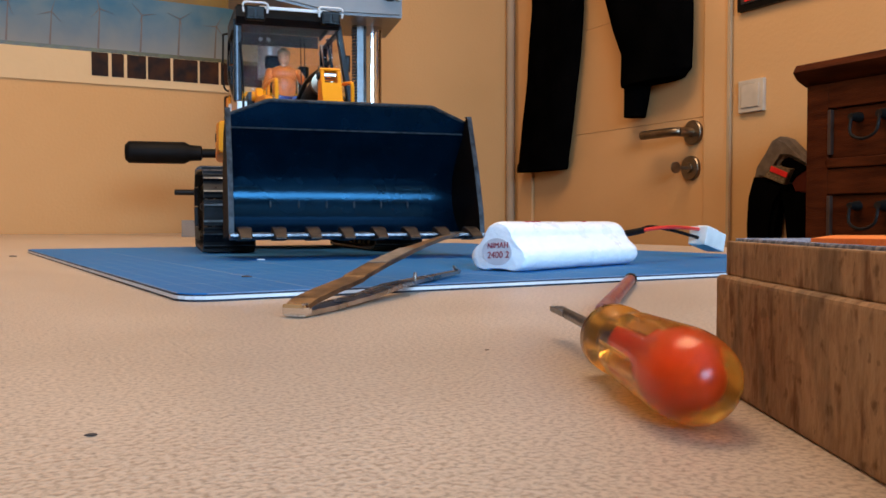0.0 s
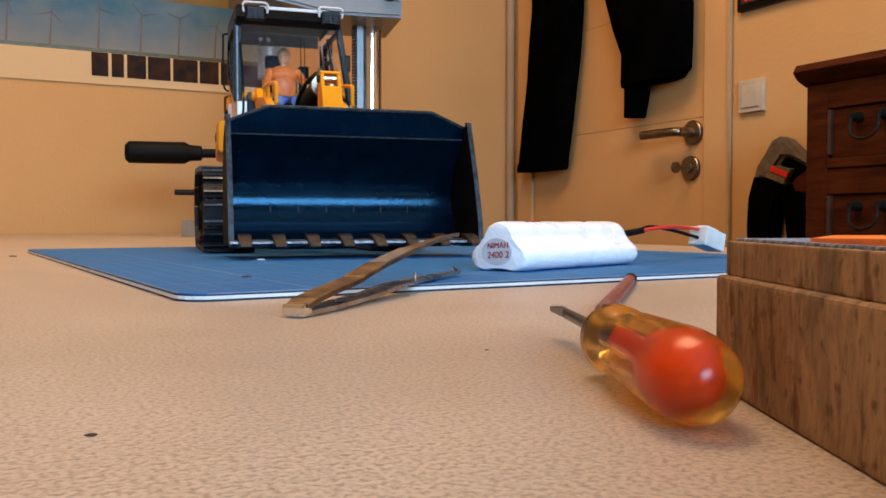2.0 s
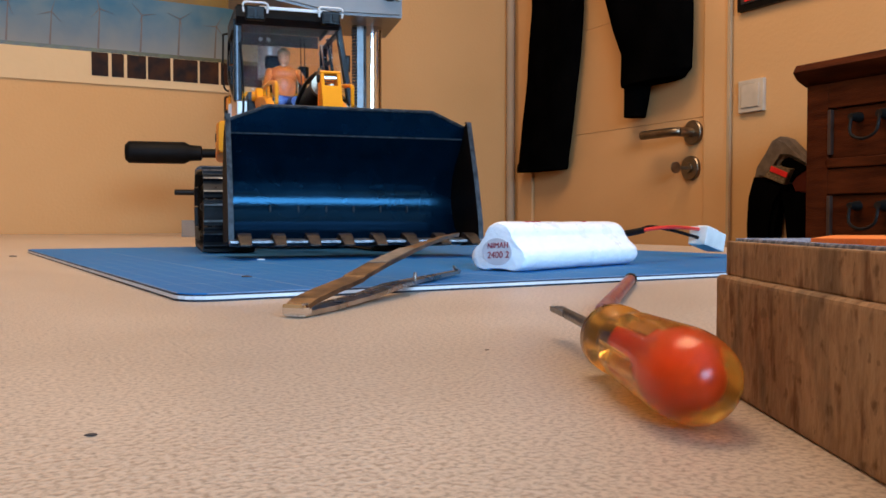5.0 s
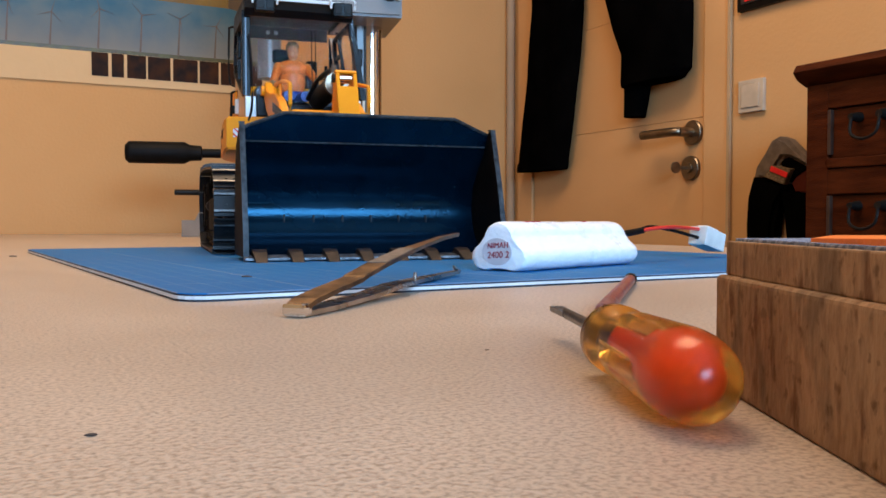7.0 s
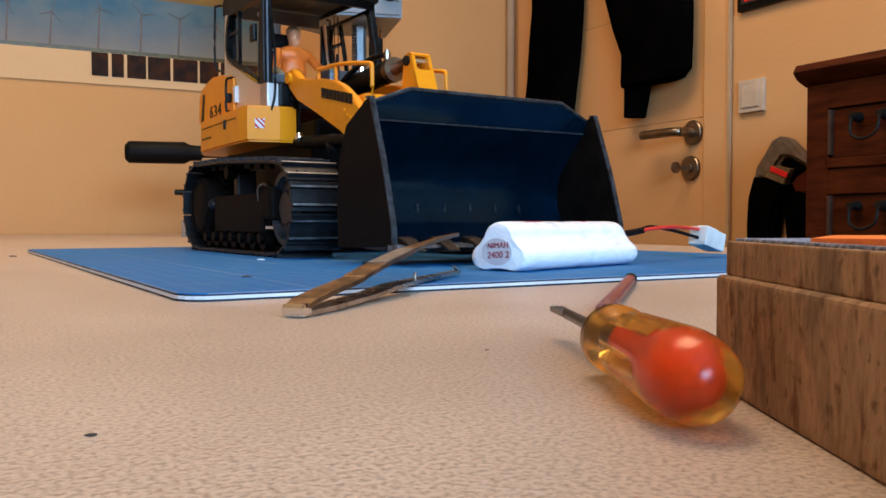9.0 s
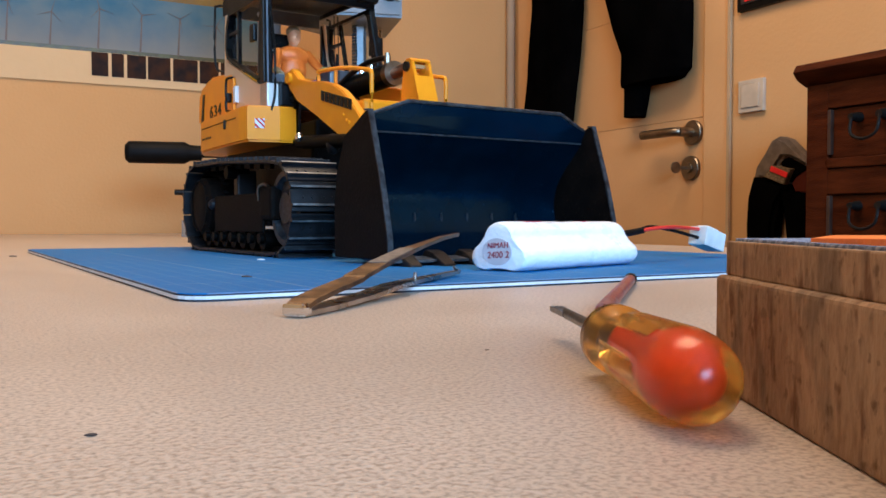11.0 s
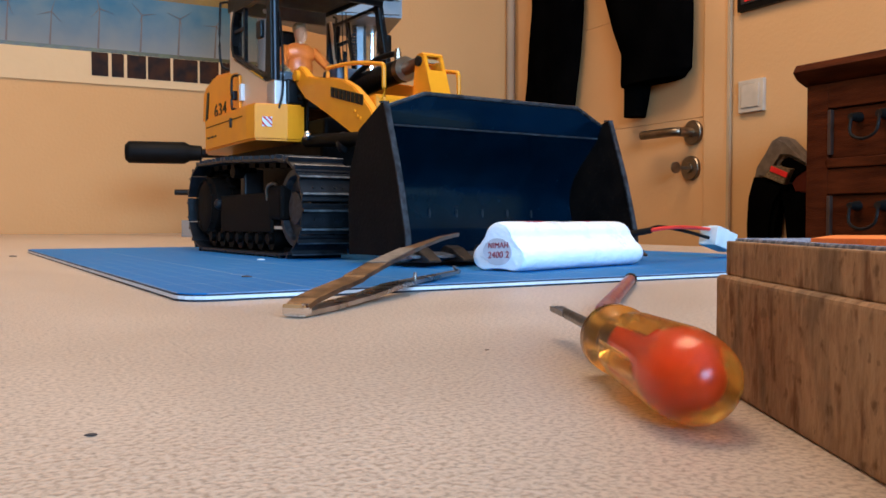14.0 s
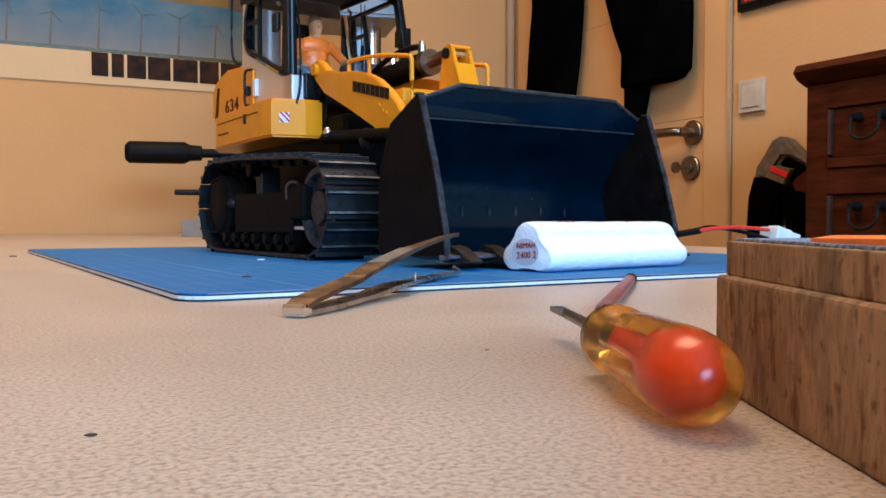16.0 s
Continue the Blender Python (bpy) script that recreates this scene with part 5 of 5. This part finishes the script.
def build_arms():
    for s in (-1, 1):
        out_y = 0.0365 if s < 0 else 0.0300
        a, b = sorted((YC + s * (out_y - 0.0065), YC + s * out_y))
        arm = lift_part("lift_arm", prism(arm_outline(), a, b, "y", 0.0008), M_YELLOW, "yellow lift arm with dark lettering blocks")
        bo = rod((PIV.x, YC + s * 0.028, PIV.z), (PIV.x, YC + s * (out_y + 0.003), PIV.z), 0.0044, None, 20)
        sub("pivot_boss", bo, M_YELLOW, arm, "", True)
        if s < 0:
            # plain block in place of the lettering, sloping with the arm
            bl = bmesh.new()
            for k in range(8):
                x0 = 0.1165 + k * 0.0064
                z0 = 0.1192 - (x0 - 0.1165) * 0.235
                prism([(x0, z0 - 0.0036), (x0 + 0.0049, z0 - 0.0048), (x0 + 0.0049, z0 + 0.0026), (x0, z0 + 0.0037)], -0.0476, -0.0468, "y", 0, bl)
            sub("letter_block", bl, M_CABBLACK, arm)
            for x, z in ((0.154, 0.1015), (0.1585, 0.0975), (0.163, 0.0955)):
                sub("bolt", rod((x, -0.0482, z), (x, -0.0465, z), 0.0011, None, 8), M_YELLOW, arm)
        y = YC + s * (out_y - 0.0035)
        sub("guard_rail", tube([(0.1035, y, 0.1295), (0.1040, y, 0.1370), (0.1060, y, 0.1387), (0.1455, y, 0.1360), (0.1840, y, 0.1295), (0.1880, y, 0.1270), (0.1890, y, 0.1235), (0.1890, y, 0.0905)], 0.0015, 8), M_YELLOW, arm, "yellow tube guard rail", True)
        sub("guard_post", rod((0.1335, y, 0.1245), (0.1335, y, 0.1370), 0.0013), M_YELLOW, arm)
    lift_part("cross_beam", box(0.140, 0.172, -0.0405, 0.0195, 0.100, 0.112, 0.003), M_YELLOW, "yellow cross beam between the arms")
    # rocker with its chrome pin
    rk = bmesh.new()
    side = [(0.1690, 0.1310), (0.1700, 0.1385), (0.1735, 0.1418), (0.1785, 0.1418), (0.1820, 0.1385), (0.1990, 0.0900), (0.2090, 0.0560), (0.1990, 0.0560), (0.1820, 0.0920), (0.1650, 0.1080)]
    for y in (-0.0080, 0.0052):
        prism(side, y, y + 0.0028, "y", 0.0005, rk)
    prism([(0.1835, 0.1285), (0.1855, 0.1290), (0.2035, 0.0800), (0.2005, 0.0790)], -0.0080, 0.0080, "y", 0.0004, rk)
    rocker = lift_part("rocker", rk, M_YELLOW, "yellow tilt rocker with chrome pin")
    sub("pin", rod((0.1758, -0.0070, 0.1362), (0.1758, 0.0070, 0.1362), 0.0040, None, 24), M_CHROME, rocker, "chrome pin", True)
    sub("pin_cap", rod((0.1758, -0.0098, 0.1362), (0.1758, -0.0079, 0.1362), 0.0036, None, 20), M_IRON, rocker, "", True)
    sub("rocker_plate", prism([(0.1765, 0.1404), (0.1808, 0.1392), (0.1815, 0.1402), (0.1785, 0.1420)], -0.0080, 0.0080, "y"), M_YELLOW, rocker)
    cy = lift_part("tilt_cylinder", rod((0.060, 0, 0.1335), (0.142, 0, 0.1362), 0.0088, None, 24), M_CABBLACK, "black hydraulic tilt cylinder", True)
    sub("collar", rod((0.138, 0, 0.1361), (0.1445, 0, 0.1363), 0.0093, None, 24), M_STEEL, cy, "bright steel collar", True)
    sub("rod", rod((0.144, 0, 0.1363), (0.170, 0, 0.1383), 0.0046, None, 18), M_ROD, cy, "bronzed piston rod", True)
    fit = rod((0.132, 0, 0.144), (0.132, 0, 0.1505), 0.0028, None, 8)
    rod((0.132, 0, 0.150), (0.132, 0, 0.1530), 0.0020, None, 8, fit)
    sub("hose_fitting", fit, M_STEEL, cy)
    sub("hose", tube([(0.132, 0, 0.1490), (0.122, -0.001, 0.1500), (0.105, -0.004, 0.1485), (0.085, -0.008, 0.1420), (0.066, -0.010, 0.1330)], 0.0022, 10), M_CABBLACK, cy, "black hydraulic hose", True)
    ft = rod((0.098, -0.004, 0.1400), (0.098, -0.004, 0.1455), 0.0022, None, 8)
    ball((0.098, -0.004, 0.1465), 0.0026, (1, 1, 1), ft, 10)
    sub("hose_fitting", ft, M_CHROME, cy)


build_arms()
BW = 0.0868


BUCKET_AT = Vector((-0.003, 0.0003, 0.0))


def build_bucket():
    """Dark bucket: curved shell between side plates, spill guard above, teeth below."""
    coarse = [(0.2960, 0.0060), (0.2720, 0.0060), (0.2570, 0.0072), (0.2460, 0.0112), (0.2378, 0.0178), (0.2328, 0.0262), (0.2302, 0.0365), (0.2312, 0.0468), (0.2370, 0.0580), (0.2476, 0.0692), (0.2588, 0.0803)]
    inner = []
    for i in range(len(coarse) - 1):
        q = [coarse[max(i - 1, 0)], coarse[i], coarse[i + 1], coarse[min(i + 2, len(coarse) - 1)]]
        for k in range(3):
            u = k / 3
            inner.append(tuple(0.5 * (2 * q[1][j] + (q[2][j] - q[0][j]) * u + (2 * q[0][j] - 5 * q[1][j] + 4 * q[2][j] - q[3][j]) * u * u + (3 * q[1][j] - q[0][j] - 3 * q[2][j] + q[3][j]) * u ** 3) for j in (0, 1)))
    inner.append(coarse[-1])
    t = 0.0022
    shell = bmesh.new()
    outer = []
    for i, (x, z) in enumerate(inner):
        a, b = inner[max(i - 1, 0)], inner[min(i + 1, len(inner) - 1)]
        dx, dz = b[0] - a[0], b[1] - a[1]
        d = math.hypot(dx, dz)
        outer.append((x + dz / d * -1 * t, z + dx / d * t))
    prism(inner + outer[::-1], -BW + 0.002, BW - 0.002, "y", 0, shell)
    bucket = lift_part("bucket", shell, M_BUCKET, "scratched dark blue-black loader bucket with teeth", True)
    side = [(0.2250, 0.0050), (0.2935, 0.0060), (0.2925, 0.0180), (0.2880, 0.0350), (0.2825, 0.0540), (0.2760, 0.0720), (0.2690, 0.0915), (0.2650, 0.0915), (0.2380, 0.0790), (0.2270, 0.0560), (0.2240, 0.0350)]
    for s in (-1, 1):
        a, b = sorted((s * (BW - 0.0022), s * BW))
        sub("side_plate", prism(side, a, b, "y", 0.0005), M_SIDE, bucket, "dark side plate with bare steel front edge")
        edge = [(0.2935, 0.0065), (0.2945, 0.0065), (0.2937, 0.0180), (0.2892, 0.0350), (0.2837, 0.0540), (0.2772, 0.0720), (0.2700, 0.0922), (0.2650, 0.0925), (0.2650, 0.0915), (0.2690, 0.0915), (0.2760, 0.0720), (0.2825, 0.0540), (0.2880, 0.0350), (0.2925, 0.0180)]
        sub("edge_bar", prism(edge, a - 0.0006, b + 0.0006, "y"), M_EDGE, bucket, "worn bare steel edge")
    # spill guard: leans forward a little, corners cut
    g = bmesh.new()
    face = [(-BW + 0.002, 0.0798, 0.2576), (BW - 0.002, 0.0798, 0.2576), (BW - 0.002, 0.0880, 0.2622), (0.0585, 0.0982, 0.2665), (-0.0585, 0.0982, 0.2665), (-BW + 0.002, 0.0880, 0.2622)]
    f0 = [g.verts.new((x, y, z)) for y, z, x in face]
    f1 = [g.verts.new((x - 0.0024, y, z + 0.0008)) for y, z, x in face]
    g.faces.new(f0)
    g.faces.new(f1[::-1])
    for k in range(6):
        g.faces.new((f0[k], f0[(k + 1) % 6], f1[(k + 1) % 6], f1[k]))
    sub("spill_guard", g, M_BUCKET, bucket, "dark spill guard")
    rim = bmesh.new()
    pts = [(0.2612, -BW + 0.001, 0.0886), (0.2667, -0.0585, 0.0988), (0.2667, 0.0585, 0.0988), (0.2612, BW - 0.001, 0.0886)]
    for p, q in zip(pts, pts[1:]):
        rod(p, q, 0.0013, None, 8, rim)
    sub("guard_rim", rim, M_EDGE, bucket, "worn grey rim bar")
    sub("weld_seam", rod((0.2588, -BW + 0.003, 0.0806), (0.2588, BW - 0.003, 0.0806), 0.0006, None, 8), M_EDGE, bucket)
    sub("cutting_edge", prism([(0.2880, 0.0028), (0.3000, 0.0050), (0.3000, 0.0064), (0.2880, 0.0078)], -BW, BW, "y", 0.0003), M_CUT, bucket, "bare steel cutting edge")
    for k in range(6):
        y = -0.054 + k * 0.0205
        b = ball((0.2320, y, 0.0295), 0.0016, (0.7, 0.5, 2.1), None, 10)
        sub("bolt_head", b, M_EDGE, bucket, "", True)
    for y0, y1, z0, z1 in ((-0.052, -0.041, 0.030, 0.060), (0.020, 0.031, 0.030, 0.060), (-0.012, 0.012, 0.045, 0.066)):
        sub("hinge_bracket", box(0.200, 0.2270, y0, y1, z0, z1, 0.002), M_CHASSIS, bucket)
    for k in range(8):
        y = -0.0775 + k * 0.02215
        tb = bmesh.new()
        prof = [(0.2850, 0.0085), (0.2890, 0.0115), (0.2960, 0.0100), (0.3085, 0.0040), (0.3085, 0.0028), (0.2980, 0.0026), (0.2850, 0.0022)]
        lo = [tb.verts.new((x, y - (0.0046 if x < 0.3 else 0.0036), z)) for x, z in prof]
        hi = [tb.verts.new((x, y + (0.0046 if x < 0.3 else 0.0036), z)) for x, z in prof]
        tb.faces.new(lo)
        tb.faces.new(hi[::-1])
        for i in range(len(prof)):
            j = (i + 1) % len(prof)
            tb.faces.new((lo[i], lo[j], hi[j], hi[i]))
        bmesh.ops.bevel(tb, geom=tb.edges[:], offset=0.0004, segments=1, affect="EDGES")
        sub("tooth", tb, M_TOOTH, bucket, "worn brown steel tooth")


build_bucket()


# ---- what moves ----
def between(rows, t):
    """Straight line between rows of (time, value ...)."""
    for a, b in zip(rows, rows[1:]):
        if t <= b[0]:
            k = max(0.0, (t - a[0]) / (b[0] - a[0]))
            return [p + (q - p) * k for p, q in zip(a[1:], b[1:])]
    return list(rows[-1][1:])


# time, x, y, heading
DRIVE = [(0, -0.1445, 0.8607, -72.3), (6.0, -0.1445, 0.8607, -72.3), (6.3, -0.1408, 0.8490, -72.2), (6.5, -0.1384, 0.8440, -72.1), (7.0, -0.1300, 0.8293, -71.8),
         (7.5, -0.1250, 0.8050, -71.0), (8.0, -0.1200, 0.7870, -69.6), (8.25, -0.1175, 0.7790, -66.0), (8.5, -0.1150, 0.7700, -61.8), (8.75, -0.1140, 0.7670, -58.5), (9.0, -0.1135, 0.7664, -57.3),
         (13.0, -0.1135, 0.7664, -57.3), (13.5, -0.1072, 0.7568, -57.1), (14.0, -0.1055, 0.7543, -57.0), (14.5, -0.1025, 0.7497, -56.8), (15.0, -0.0980, 0.7430, -56.7), (15.5, -0.0923, 0.7348, -56.5), (16.0, -0.0881, 0.7283, -56.4)]
# time, lift in degrees
LIFT = [(0, 2.45), (0.5, 1.97), (1.0, 1.73), (1.5, 1.60), (2.0, 1.30), (2.5, 0.98), (3.0, 0.52), (3.5, 0.98), (4.0, 2.65), (4.3, 2.75), (5.2, 0.8), (6.2, -1.05), (7.0, -0.95), (7.5, -1.1), (8.0, -0.35), (8.5, 0.4), (9.0, 1.25),
        (9.4, 1.3), (10.6, 0.2), (11.3, -1.0), (11.5, -1.0), (12.0, -0.65), (12.5, 0.0), (13.0, 0.2), (13.5, 0.1), (14.0, 0.05), (14.5, 0.15), (15.0, 0.2), (15.5, 0.25), (16.0, 0.3)]
# time, x, y, heading of the pack's near end
PACK_AT = [(0, 0.0274, 0.4298, 48.3), (13.0, 0.0274, 0.4298, 48.3), (13.5, 0.0274, 0.4298, 47.4), (14.0, 0.0276, 0.4299, 46.3), (14.5, 0.0281, 0.4298, 44.3), (15.0, 0.0312, 0.4290, 42.4), (15.5, 0.0371, 0.4278, 40.6), (16.0, 0.0413, 0.4270, 39.2)]


def motions():
    rows = [(t, pose(x, y, MAT_T, 0, 0, a)) for t, x, y, a in DRIVE]
    walk(loader, rows)
    walk(DOLL, rows)
    for ob in lifting:
        walk(ob, [(t, Matrix.Translation(PIV) @ Matrix.Rotation(radians(-a), 4, "Y")) for t, a in LIFT])
    # how far each chain has run
    run = {"right": [(0.0, 0.0)], "left": [(0.0, 0.0)]}
    for a, b in zip(DRIVE, DRIVE[1:]):
        h = radians((a[3] + b[3]) / 2)
        step = (b[1] - a[1]) * math.cos(h) + (b[2] - a[2]) * math.sin(h)
        for side, k in (("right", 1), ("left", -1)):
            run[side].append((b[0], run[side][-1][1] + step + k * radians(b[3] - a[3]) * 0.063))
    times = [0, 6.0, 6.3, 6.5, 6.75, 7.0, 7.25, 7.5, 7.75, 8.0, 8.25, 8.5, 8.75, 9.0, 13.0, 13.25, 13.5, 14.0, 14.5, 15.0, 15.5, 16.0]
    for ob, s, y, side in moving_shoes:
        walk(ob, [(t, shoe_pose(s + between(run[side], t)[0], y)) for t in times])
    for ob, (x, z, _), y, side, r in wheels:
        walk(ob, [(t, Matrix.Translation((x, y, z)) @ Matrix.Rotation(between(run[side], t)[0] / r, 4, "Y")) for t in times])
    walk(PACK, [(t, pose(x, y, MAT_T, 0, 0, a)) for t, x, y, a in PACK_AT])


motions()
